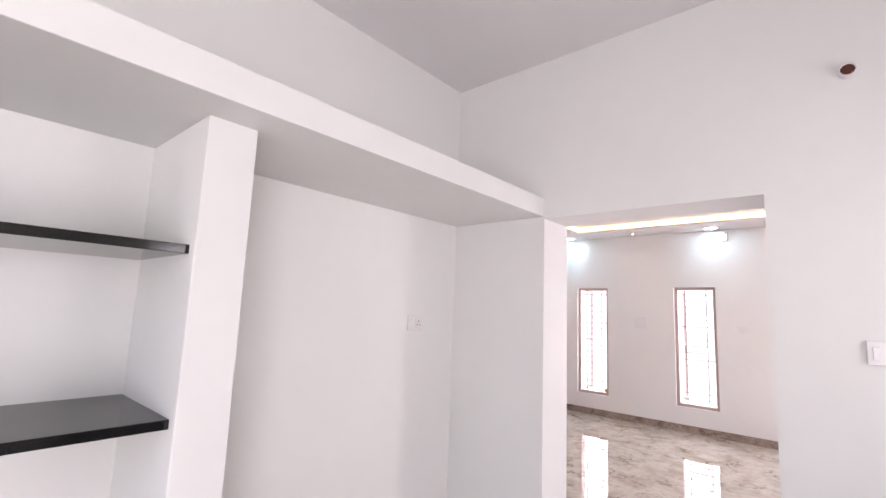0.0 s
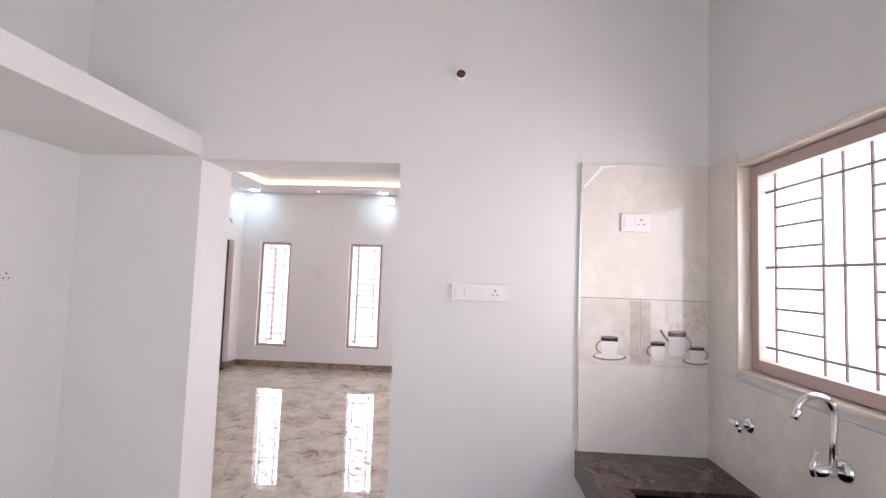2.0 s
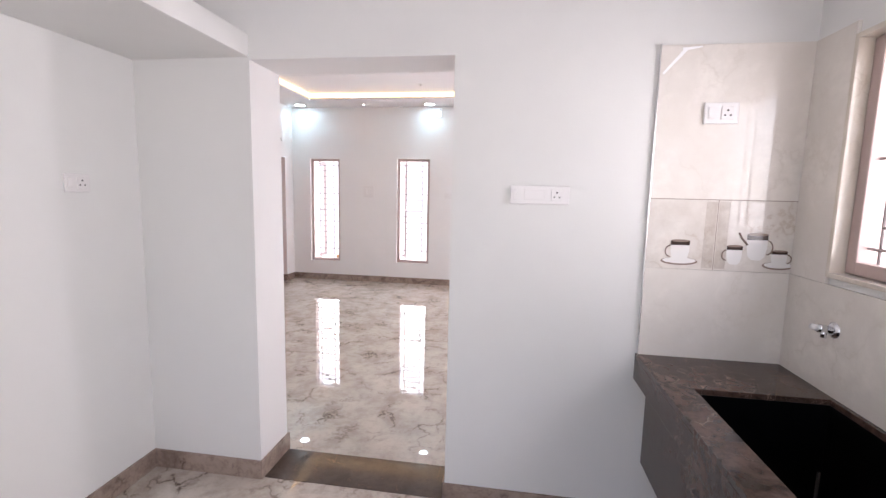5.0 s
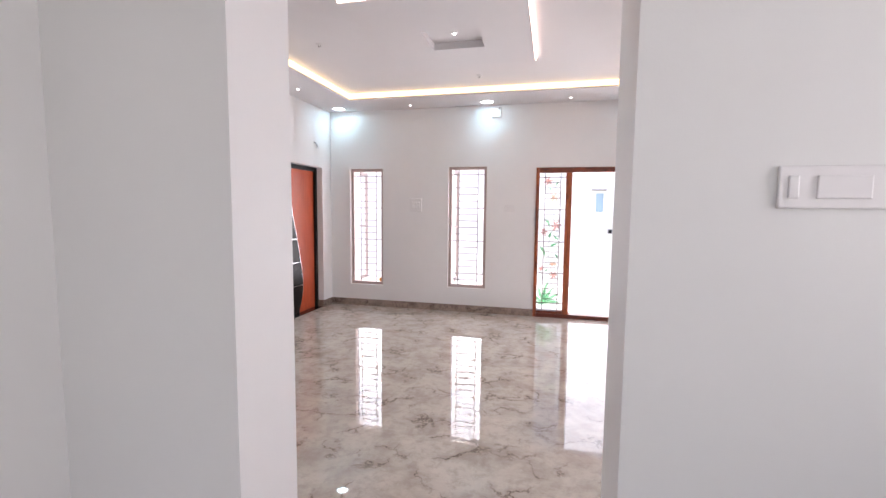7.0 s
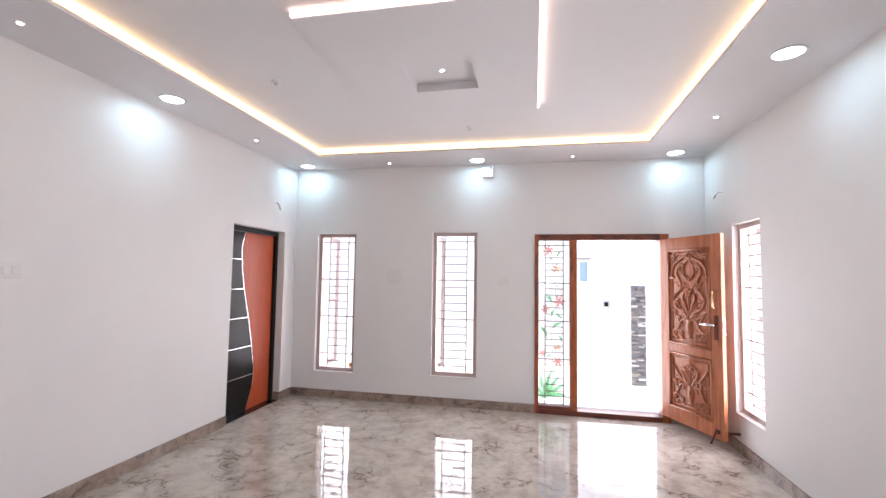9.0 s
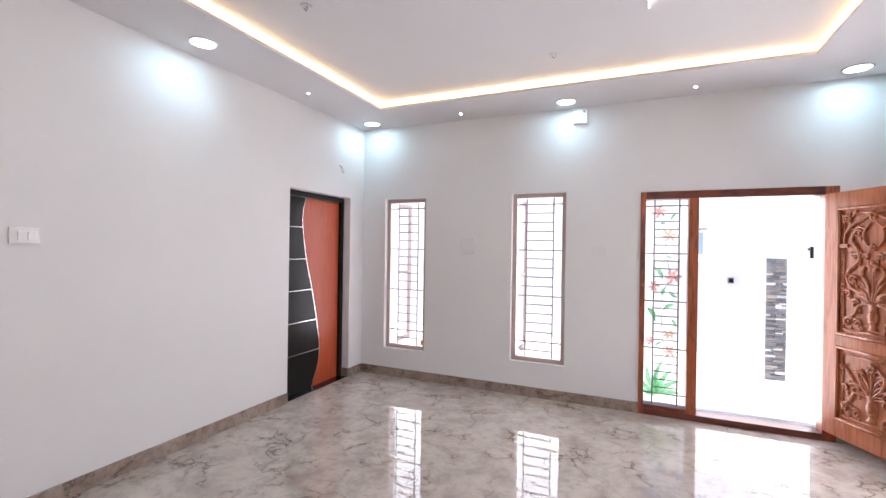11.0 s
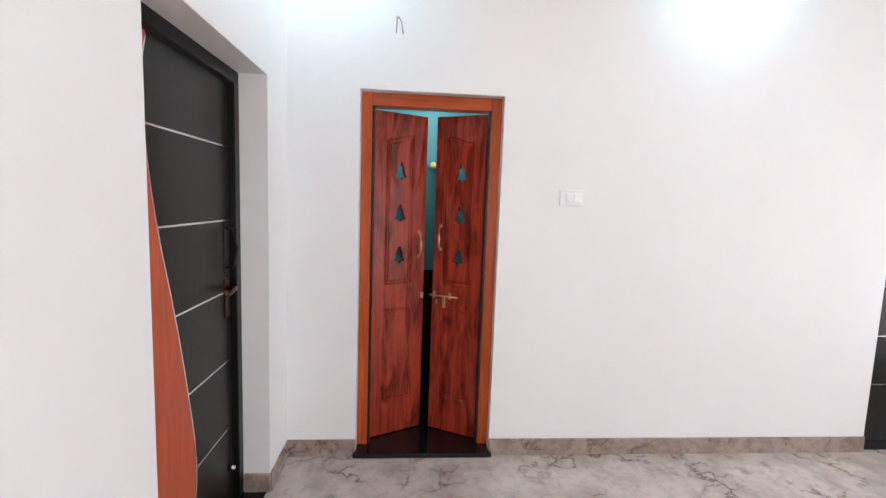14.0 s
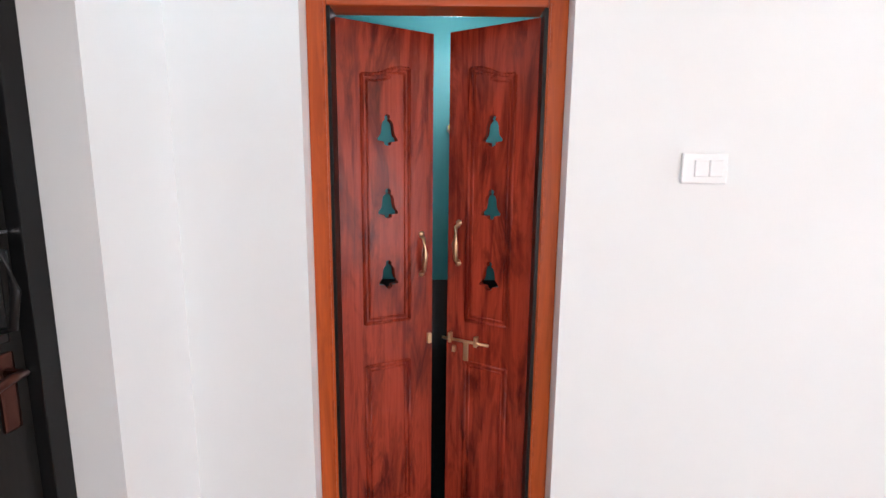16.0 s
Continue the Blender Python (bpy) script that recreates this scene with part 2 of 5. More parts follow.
M_WIRE = material("wire_grey", (0.30, 0.28, 0.28), 0.5)
M_FILM = material("clear_film_edge", (0.95, 0.95, 0.96), 0.2)
M_GLASS = material("clear_glass", (0.97, 0.98, 0.97), 0.0)
M_GLASS.node_tree.nodes["Principled BSDF"].inputs["Transmission Weight"].default_value = 1.0
M_SLATE = material("slate_cladding", (0.09, 0.095, 0.105), 0.7)
_o = M_SLATE.node_tree.nodes.new("ShaderNodeObjectInfo")
_n = noise_tex(M_SLATE, coords(M_SLATE), 14, 5)
base(M_SLATE, mix(M_SLATE, ramp(M_SLATE, _n, [(0.35, (0, 0, 0)), (0.7, (0.5, 0.5, 0.5))]),
                  ramp(M_SLATE, _o.outputs["Random"], [(0.0, (0.10, 0.105, 0.12)), (0.5, (0.19, 0.19, 0.20)), (0.75, (0.28, 0.23, 0.20)), (0.88, (0.42, 0.36, 0.31)), (0.93, (0.80, 0.77, 0.74))]), (0.25, 0.24, 0.24)))
bump(M_SLATE, _n, 0.6, 0.01)


# ---- building helpers ----
def box(bm, x0, x1, y0, y1, z0, z1, bevel=0.0):
    r = bmesh.ops.create_cube(bm, size=1.0)
    vs = r["verts"]
    bmesh.ops.scale(bm, vec=(abs(x1 - x0), abs(y1 - y0), abs(z1 - z0)), verts=vs)
    bmesh.ops.translate(bm, vec=((x0 + x1) / 2, (y0 + y1) / 2, (z0 + z1) / 2), verts=vs)
    if bevel > 0:
        es = list({e for v in vs for e in v.link_edges})
        bmesh.ops.bevel(bm, geom=es, offset=bevel, segments=2, affect="EDGES", profile=0.6)


def tube(bm, pts, radius, sides=8, caps=True):
    """A round bar swept along points; radius a number or one for each point."""
    pts = [Vector(p) for p in pts]
    rings = []
    up = Vector((0.13, 0.27, 0.95)).normalized()
    for i, p in enumerate(pts):
        d = (pts[min(i + 1, len(pts) - 1)] - pts[max(i - 1, 0)]).normalized()
        a = d.cross(up)
        if a.length < 0.05:
            a = d.cross(Vector((1, 0, 0)))
        a.normalize()
        b = d.cross(a).normalized()
        r = radius[i] if isinstance(radius, (list, tuple)) else radius
        rings.append([bm.verts.new(p + r * (math.cos(2 * math.pi * k / sides) * a + math.sin(2 * math.pi * k / sides) * b)) for k in range(sides)])
    for q, w in zip(rings, rings[1:]):
        for k in range(sides):
            bm.faces.new((q[k], q[(k + 1) % sides], w[(k + 1) % sides], w[k]))
    if caps:
        bm.faces.new(rings[0][::-1])
        bm.faces.new(rings[-1])


def lathe(bm, m, profile, sides=20):
    """profile: (radius, height) pairs turned about the local z of m."""
    rings = []
    for r, h in profile:
        rings.append([bm.verts.new(m @ Vector((r * math.cos(2 * math.pi * k / sides), r * math.sin(2 * math.pi * k / sides), h))) for k in range(sides)])
    for q, w in zip(rings, rings[1:]):
        for k in range(sides):
            bm.faces.new((q[k], q[(k + 1) % sides], w[(k + 1) % sides], w[k]))
    bm.faces.new(rings[0][::-1])
    bm.faces.new(rings[-1])


def slab(bm, outline, y0, y1, holes=()):
    """A flat plate in x and z between two depths, cut out along an outline with holes."""
    edges = []
    for loop in (outline, *holes):
        vs = [bm.verts.new((x, y0, z)) for x, z in loop]
        edges += [bm.edges.new((vs[i], vs[(i + 1) % len(vs)])) for i in range(len(vs))]
    r = bmesh.ops.triangle_fill(bm, use_beauty=True, edges=edges)
    faces = [g for g in r["geom"] if isinstance(g, bmesh.types.BMFace)]
    e = bmesh.ops.extrude_face_region(bm, geom=faces)
    bmesh.ops.translate(bm, vec=(0, y1 - y0, 0), verts=[g for g in e["geom"] if isinstance(g, bmesh.types.BMVert)])


def mesh_of(name, bm, mat, smooth=False):
    bmesh.ops.recalc_face_normals(bm, faces=bm.faces)
    data = bpy.data.meshes.new(name)
    bm.to_mesh(data)
    bm.free()
    data.materials.append(mat)
    if smooth:
        data.polygons.foreach_set("use_smooth", [True] * len(data.polygons))
    return data


def origin(ob):
    p = Vector((0, 0, 0))
    while ob is not None:
        p = p + ob.location
        ob = ob.parent
    return p


def part(name, bm, mat, parent, label="", smooth=False):
    """One mesh, given in world places, as a part of a thing or of a part."""
    bmesh.ops.translate(bm, vec=-origin(parent), verts=bm.verts)
    ob = new(name, mesh_of(name, bm, mat, smooth))
    ob.parent = parent
    return tagged(ob, label)


def thing(name, place, label, category, kind="", group=""):
    ob = new(name)
    ob.location = place
    return tagged(ob, label, category, group, kind)


def solid(name, bm, mat, label, category, kind="structure", smooth=False, group=""):
    return tagged(new(name, mesh_of(name, bm, mat, smooth)), label, category, group, kind)


def boxpart(name, b, mat, parent, label="", bevel=0.0):
    bm = bmesh.new()
    box(bm, *b, bevel)
    return part(name, bm, mat, parent, label)


def walled(bm, along, d0, d1, u0, u1, z0, z1, openings=()):
    """A wall along 'x' or 'y' between depths d0 and d1 with openings (u0, u1, z0, z1) through it."""
    us = sorted({u0, u1, *[min(max(v, u0), u1) for o in openings for v in o[:2]]})
    zs = sorted({z0, z1, *[min(max(v, z0), z1) for o in openings for v in o[2:]]})
    made = {}

    def vert(u, d, z):
        key = (round(u, 5), round(d, 5), round(z, 5))
        if key not in made:
            made[key] = bm.verts.new((u, d, z) if along == "x" else (d, u, z))
        return made[key]

    def full(i, k):
        if not (0 <= i < len(us) - 1 and 0 <= k < len(zs) - 1):
            return False
        cu, cz = (us[i] + us[i + 1]) / 2, (zs[k] + zs[k + 1]) / 2
        return not any(o[0] < cu < o[1] and o[2] < cz < o[3] for o in openings)

    for i in range(len(us) - 1):
        for k in range(len(zs) - 1):
            if not full(i, k):
                continue
            a, b, c, d = us[i], us[i + 1], zs[k], zs[k + 1]
            for dep in (d0, d1):
                bm.faces.new([vert(a, dep, c), vert(b, dep, c), vert(b, dep, d), vert(a, dep, d)])
            for di, dk, q in ((-1, 0, ((a, c), (a, d))), (1, 0, ((b, c), (b, d))), (0, -1, ((a, c), (b, c))), (0, 1, ((a, d), (b, d)))):
                if not full(i + di, k + dk):
                    (p0, p1), (q0, q1) = q
                    bm.faces.new([vert(p0, d0, p1), vert(q0, d0, q1), vert(q0, d1, q1), vert(p0, d1, p1)])


# ---- the plan ----
KX0, KX1, KY0, KY1, KH = -1.24, 1.805, -0.4, 3.869, 3.05     # kitchen
DX0, DX1, DBACK, LINTEL = -0.615, 0.367, 4.148, 2.13           # opening between the rooms
HX0, HX1, HY0, HY1, HH = -3.092, 1.80, 4.283, 9.102, 2.908     # hall
TRAY = 2.995
KWIN = (2.769, 3.645, 1.249, 2.10)
EWIN = (7.90, 8.43, 0.34, 2.07)
# unseen extra window, added to let more light into the hall
EWIN_ADDED = (5.26, 5.79, 0.34, 2.07)
W1, W2 = (-2.777, -2.25, 0.325, 2.072), (-1.251, -0.70, 0.347, 2.084)
MAIN = (-0.022, 1.43, 0.0, 2.055)
BD = (7.864, 8.84, 0.0, 2.066)
PD = (4.67, 5.455, 0.0, 2.076)
SD = (-2.776, -1.805, 0.0, 2.04)

# ---- floor, walls, ceilings ----
bm = bmesh.new()
box(bm, -1.42, 1.98, -0.6, 3.88, -0.12, 0.0)
box(bm, -3.35, 1.98, 4.148, 9.36, -0.12, 0.0)
solid("floor", bm, M_FLOOR, "polished beige marble-look floor with dark brown veins", "floor")
bm = bmesh.new()
box(bm, DX0 - 0.2, DX1 + 0.2, 3.88, 4.148, -0.12, 0.003, 0.001)
solid("threshold", bm, M_THRESH, "dark brown polished granite threshold strip between rooms", "threshold")

bm = bmesh.new()
walled(bm, "x", KY1, DBACK, -1.42, 1.98, 0, 3.2, [(DX0, DX1, 0, LINTEL)])
between = solid("wall_between_kitchen_and_hall", bm, M_WALL, "white painted wall with a wide doorless opening", "wall")
between.data.materials.append(M_KWALL)
for face in between.data.polygons:
    face.material_index = 1 if face.normal.y < -0.9 else 0
bm = bmesh.new()
walled(bm, "x", 4.06, HY0, -3.35, -0.95, 0, 3.2, [SD])
solid("wall_hall_south", bm, M_WALL, "white painted wall round the recessed bedroom door", "wall")
bm = bmesh.new()
walled(bm, "x", HY1, 9.36, -3.35, 1.98, 0, 3.2, [W1, W2, MAIN])
solid("wall_hall_north", bm, M_WALL, "white painted front wall with windows and main door", "wall")
bm = bmesh.new()
walled(bm, "y", -3.35, HX0, HY0, HY1, 0, 3.2, [BD, PD])
solid("wall_hall_west", bm, M_WALL, "white painted wall with two doors in it", "wall")
bm = bmesh.new()
walled(bm, "y", HX1, 1.98, DBACK, HY1, 0, 3.2, [EWIN, EWIN_ADDED])
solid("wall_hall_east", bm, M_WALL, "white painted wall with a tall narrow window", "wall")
bm = bmesh.new()
# the second opening is unseen, cut for a fill lamp
walled(bm, "y", KX1, 1.98, KY0, KY1, 0, 3.2, [KWIN, (0.0, 1.0, 0.0, 2.1)])
solid("wall_kitchen_east", bm, M_KWALL, "white painted kitchen wall with window and added side opening", "wall")
bm = bmesh.new()
walled(bm, "y", -1.42, KX0, KY0, KY1, 0, 3.2)
solid("wall_kitchen_west", bm, M_KWALL, "white painted wall at the back of the niches", "wall")
bm = bmesh.new()
# unseen opening, added only so lamp light can enter
walled(bm, "x", KY0 - 0.2, KY0, -1.42, 1.98, 0, 3.2, [(-0.55, 1.45, 0.92, 2.3)])
solid("wall_kitchen_south", bm, M_KWALL, "plain white painted kitchen end wall with added opening", "wall")

bm = bmesh.new()
box(bm, -1.42, 1.98, KY0 - 0.2, KY1, KH, 3.2)
solid("ceiling_kitchen", bm, M_CEIL, "flat white painted kitchen ceiling", "ceiling")
# hall ceiling: dropped border, lip with a light slot, raised tray, lower middle panel with a square recess
CX0, CX1, CY0, CY1 = -2.47, 1.09, 5.03, 8.465
bm = bmesh.new()
box(bm, HX0, CX0, HY0, HY1, HH, HH + 0.024)
box(bm, CX1, HX1, HY0, HY1, HH, HH + 0.024)
box(bm, CX0, CX1, CY1, HY1, HH, HH + 0.024)
box(bm, CX0, CX1, HY0, CY0, HH, HH + 0.024)
box(bm, DX0 - 0.4, HX1, DBACK, HY0, HH, HH + 0.024)
RX0, RX1, RY0, RY1 = -0.915, -0.44, 6.578, 7.022
box(bm, -3.35, RX0, 4.06, 9.36, TRAY, 3.2)
box(bm, RX1, 1.98, 4.06, 9.36, TRAY, 3.2)
box(bm, RX0, RX1, 4.06, RY0, TRAY, 3.2)
box(bm, RX0, RX1, RY1, 9.36, TRAY, 3.2)
box(bm, RX0, RX1, RY0, RY1, 3.018, 3.2)
PX0, PX1, PY0, PY1, PZ = -1.36, 0.024, 5.94, 7.50, 2.957
box(bm, PX0, RX0, PY0 + 0.013, PY1, PZ, TRAY)
box(bm, RX1, PX1 - 0.03, PY0 + 0.013, PY1, PZ, TRAY)
box(bm, RX0, RX1, PY0 + 0.013, RY0, PZ, TRAY)
box(bm, RX0, RX1, RY1, PY1, PZ, TRAY)
solid("ceiling_hall", bm, M_CEIL, "white gypsum false ceiling with a raised lit tray", "ceiling")

# light strips laid in the slots
strips = thing("led_strip_light", (-0.67, 6.7, HH + 0.035), "warm white light strip along the ceiling tray edge", "strip light")
Z0, Z1 = HH + 0.024, TRAY
for b in ((CX0 - 0.012, CX0, CY0, CY1, Z0, Z1), (CX1, CX1 + 0.012, CY0, CY1, Z0, Z1),
          (CX0, CX1, CY1, CY1 + 0.012, Z0, Z1), (CX0, CX1, CY0 - 0.012, CY0, Z0, Z1)):
    boxpart("strip", b, M_LED, strips)
inner = thing("led_strip_light", (-0.5, 6.5, PZ), "rose white light strip along the ceiling panel edge", "strip light")
boxpart("strip", (PX1 - 0.028, PX1 - 0.018, PY0, PY1, PZ + 0.008, TRAY), M_LEDPINK, inner)
boxpart("strip", (PX0, PX1 - 0.03, PY0 + 0.0, PY0 + 0.012, PZ + 0.008, TRAY), M_LEDPINK, inner)


# ---- skirting ----
def skirt(bm, x0, x1, y0, y1):
    box(bm, x0, x1, y0, y1, 0.0, 0.1, 0.002)


T = 0.012
bm = bmesh.new()
skirt(bm, HX0, HX0 + T, HY0 + T, PD[0]); skirt(bm, HX0, HX0 + T, PD[1], BD[0]); skirt(bm, HX0, HX0 + T, BD[1], HY1 - T)
skirt(bm, HX0 - 0.1, HX0, BD[1] - T, BD[1])
skirt(bm, HX0, MAIN[0], HY1 - T, HY1); skirt(bm, MAIN[1], HX1, HY1 - T, HY1)
skirt(bm, HX1 - T, HX1, DBACK, HY1 - T)
skirt(bm, HX0, SD[0], HY0, HY0 + T); skirt(bm, SD[1], -0.95 + T, HY0, HY0 + T)
skirt(bm, SD[0], SD[0] + T, 4.16, HY0)
skirt(bm, DX1, HX1 - T, DBACK, DBACK + T); skirt(bm, -0.95, DX0, DBACK, DBACK + T)
skirt(bm, DX0, DX0 + T, KY1 - T, DBACK + T); skirt(bm, DX1 - T, DX1, KY1, DBACK)
skirt(bm, KX0, DX0, KY1 - T, KY1); skirt(bm, DX1, KX1, KY1 - T, KY1)
skirt(bm, KX0, KX0 + T, 2.314, KY1 - T)
skirt(bm, KX1 - T, KX1, KY0, 0.0); skirt(bm, KX1 - T, KX1, 1.0, KY1 - T)
solid("baseboard", bm, M_SKIRT, "brown polished marble skirting along the wall foot", "baseboard")

# ---- windows ----
def window(name, along, u0, u1, z0, z1, face, inward, verticals, longs, shorts, label, hinge, bar=0.0076):
    """A painted frame set back in its opening, a steel grille and an open outside shutter. inward: +1 or -1, the way from the room to the outside."""
    def put(d0, d1, a0, a1, c0, c1):
        d0, d1 = sorted((face + inward * d0, face + inward * d1))
        return (a0, a1, d0, d1, c0, c1) if along == "x" else (d0, d1, a0, a1, c0, c1)

    def point(u, d, z):
        return (u, face + inward * d, z) if along == "x" else (face + inward * d, u, z)

    w = thing(name, point((u0 + u1) / 2, 0.08, z0), label, "window", "structure")
    f = 0.045
    fr = bmesh.new()
    box(fr, *put(0.05, 0.12, u0, u0 + f, z0, z1), 0.004)
    box(fr, *put(0.05, 0.12, u1 - f, u1, z0, z1), 0.004)
    box(fr, *put(0.05, 0.12, u0 + f, u1 - f, z0, z0 + f), 0.004)
    box(fr, *put(0.05, 0.12, u0 + f, u1 - f, z1 - f, z1), 0.004)
    part("window_frame", fr, M_PINK, w, "dusty pink painted wooden frame")
    for v in verticals:
        bm = bmesh.new()
        tube(bm, [point(v, 0.085, z0 + f - 0.005), point(v, 0.085, z1 - f + 0.005)], bar, 6)
        part("upright_bar", bm, M_BAR, w)
    for z in longs:
        bm = bmesh.new()
        tube(bm, [point(u0 + f - 0.005, 0.085, z), point(u1 - f + 0.005, 0.085, z)], bar, 6)
        part("cross_bar", bm, M_BAR, w)
    for a, b, z in shorts:
        bm = bmesh.new()
        tube(bm, [point(a, 0.085, z), point(b, 0.085, z)], bar * 0.92, 6)
        part("short_bar", bm, M_BAR, w)
    for h, wide in hinge:
        out = 0.13
        sh = bmesh.new()
        s, t = 0.055, 0.03
        e0, e1 = (h, h + t) if h < (u0 + u1) / 2 else (h - t, h)
        box(sh, *put(out, out + s, e0, e1, z0 + 0.02, z1 - 0.02), 0.003)
        box(sh, *put(out + wide - s, out + wide, e0, e1, z0 + 0.02, z1 - 0.02), 0.003)
        box(sh, *put(out + s, out + wide - s, e0, e1, z0 + 0.02, z0 + 0.02 + s), 0.003)
        box(sh, *put(out + s, out + wide - s, e0, e1, z1 - 0.02 - s, z1 - 0.02), 0.003)
        box(sh, *put(out + s, out + wide - s, e0 + 0.004, e1 - 0.004, (z0 + z1) / 2 - 0.015, (z0 + z1) / 2 + 0.015), 0.003)
        shutter = part("shutter", sh, M_PINK, w, "open pink wooden shutter frame")
        bm = bmesh.new()
        box(bm, *put(out - 0.012, out + 0.03, e0 + 0.012, e0 + 0.026, z1 - 0.30, z1 - 0.23), 0.003)
        part("bolt", bm, M_BAR, shutter)
    return w


def tall_window(name, along, u0, u1, z0, z1, face, label, flip=False, hinge=()):
    a, b = u0 + 0.14, u1 - 0.135
    longs = [z1 - 0.11, z1 - 0.11 - 0.475, z1 - 0.11 - 0.95, z1 - 0.11 - 1.425]
    shorts = []
    z = z1 - 0.20
    k = 0
    while z > z0 + 0.09:
        if all(abs(z - q) > 0.03 for q in longs):
            shorts.append((a - (0.06 if flip and k % 7 == 1 else 0), b, z))
        z -= 0.095
        k += 1
    return window(name, along, u0, u1, z0, z1, face, 1, [a, b], longs, shorts, label, hinge)


tall_window("window_1", "x", *W1, HY1, "tall narrow window with steel grille and pink frame", hinge=[(W1[0], 0.48)])
tall_window("window_2", "x", *W2, HY1, "tall narrow grilled window with its shutter open", True, hinge=[(W2[0], 0.48)])
tall_window("window_3", "y", *EWIN, HX1, "tall grilled window behind the open main door", hinge=[(EWIN[1], 0.48)])
# not a known window: added as an opening for the extra lamp
tall_window("added_window", "y", *EWIN_ADDED, HX1, "tall grilled window in the side wall", hinge=[(EWIN_ADDED[1], 0.48)])
ky0, ky1, kz0, kz1 = KWIN
kshort = [(a, b, z) for z in (1.901, 1.827, 1.745, 1.594, 1.516, 1.440) for a, b in ((3.302, 3.527), (2.907, 3.118))]
kwin = window("window_4", "y", ky0 + 0.022, ky1 - 0.022, kz0 + 0.022, kz1 - 0.022, KX1 - 0.018, 1, [3.527, 3.302, 3.219, 3.118],
              [1.969, 1.673, 1.365], kshort, "wide kitchen window with steel grille and pink frame", [], 0.0056)
boxpart("mullion", (KX1 + 0.045, KX1 + 0.085, 2.897, 2.918, kz0 + 0.067, kz1 - 0.067), M_PINK, kwin, "dusty pink upright between the panes", 0.003)
block = bmesh.new()
lathe(block, pose(-2.36, 9.31, 0.325), [(0.022, 0), (0.034, 0.012), (0.036, 0.05), (0.030, 0.075), (0.034, 0.082)], 14)
tagged(new("sill_pot", mesh_of("sill_pot", block, M_OCHRE, True)), "small ochre clay pot on the window sill", "pot")
# marble lining of the kitchen window opening
bm = bmesh.new()
for b in ((ky0, ky0 + 0.018, kz0, kz1), (ky1 - 0.018, ky1, kz0, kz1), (ky0 + 0.018, ky1 - 0.018, kz0, kz0 + 0.018), (ky0 + 0.018, ky1 - 0.018, kz1 - 0.018, kz1)):
    box(bm, KX1 - 0.016, KX1 + 0.13, *b, 0.003)
solid("trim", bm, M_TRIM, "cream marble lining round the kitchen window opening", "trim")

# ---- main door: frame, sidelight with painted glass, open carved leaf ----
fx0, fx1, _, fz1 = MAIN
main = thing("door_1", (0.7, 9.17, 0.0), "dark red-brown teak main door frame with glazed sidelight", "door", "structure")
FY0, FY1 = 9.087, 9.22
for nm, b, mt in (("left_post", (fx0, fx0 + 0.045, FY0, FY1, 0.0, fz1), M_FRAMEWOOD), ("right_post", (1.338, fx1, FY0, FY1, 0.0, fz1), M_FRAMEWOOD),
                  ("mullion", (0.372, 0.452, FY0, FY1, 0.055, 1.985), M_FRAMEWOOD), ("head", (fx0 + 0.045, 1.338, FY0, FY1, 1.985, fz1), M_FRAME_H),
                  ("sill", (fx0 + 0.045, 1.338, FY0, FY1 + 0.02, 0.0, 0.055), M_FRAME_H), ("sidelight_rail", (fx0 + 0.045, 0.372, FY0 + 0.01, FY1, 0.055, 0.09), M_FRAME_H)):
    boxpart(nm, b, mt, main, bevel=0.004)
bm = bmesh.new()
box(bm, 0.022, 0.374, 9.196, 9.201, 0.088, 1.987)
pane = part("pane", bm, M_GLASS, main, "clear sidelight glass with painted lilies")
pane.visible_shadow = False
for v in (0.098, 0.304):
    bm = bmesh.new()
    tube(bm, [(v, 9.175, 0.088), (v, 9.175, 1.987)], 0.007, 6)
    part("upright_bar", bm, M_BAR, main)
longs = [1.93, 1.487, 1.044, 0.606, 0.185]
for z in longs:
    bm = bmesh.new()
    tube(bm, [(0.02, 9.175, z), (0.374, 9.175, z)], 0.0068, 6)
    part("cross_bar", bm, M_BAR, main)
z = 1.86
while z > 0.22:
    if all(abs(z - q) > 0.03 for q in longs):
        bm = bmesh.new()
        tube(bm, [(0.098, 9.175, z), (0.304, 9.175, z)], 0.0055, 6)
        part("short_bar", bm, M_BAR, main)
    z -= 0.0735


def petal(bm, x, z, length, width, turn, y=9.2035):
    n = 7
    pts = []
    for side in (1, -1):
        rng = range(n + 1) if side == 1 else range(n - 1, 0, -1)
        for i in rng:
            t = i / n
            w = width * math.sin(math.pi * t ** 0.8) * 0.5 * side
            bend = 0.12 * length * math.sin(math.pi * t)
            pts.append((t * length, w + bend))
    c, s = math.cos(turn), math.sin(turn)
    vs = [bm.verts.new((x + px * c - pz * s, y, z + px * s + pz * c)) for px, pz in pts]
    f = bm.faces.new(vs)
    e = bmesh.ops.extrude_face_region(bm, geom=[f])
    bmesh.ops.translate(bm, vec=(0, 0.001, 0), verts=[g for g in e["geom"] if isinstance(g, bmesh.types.BMVert)])


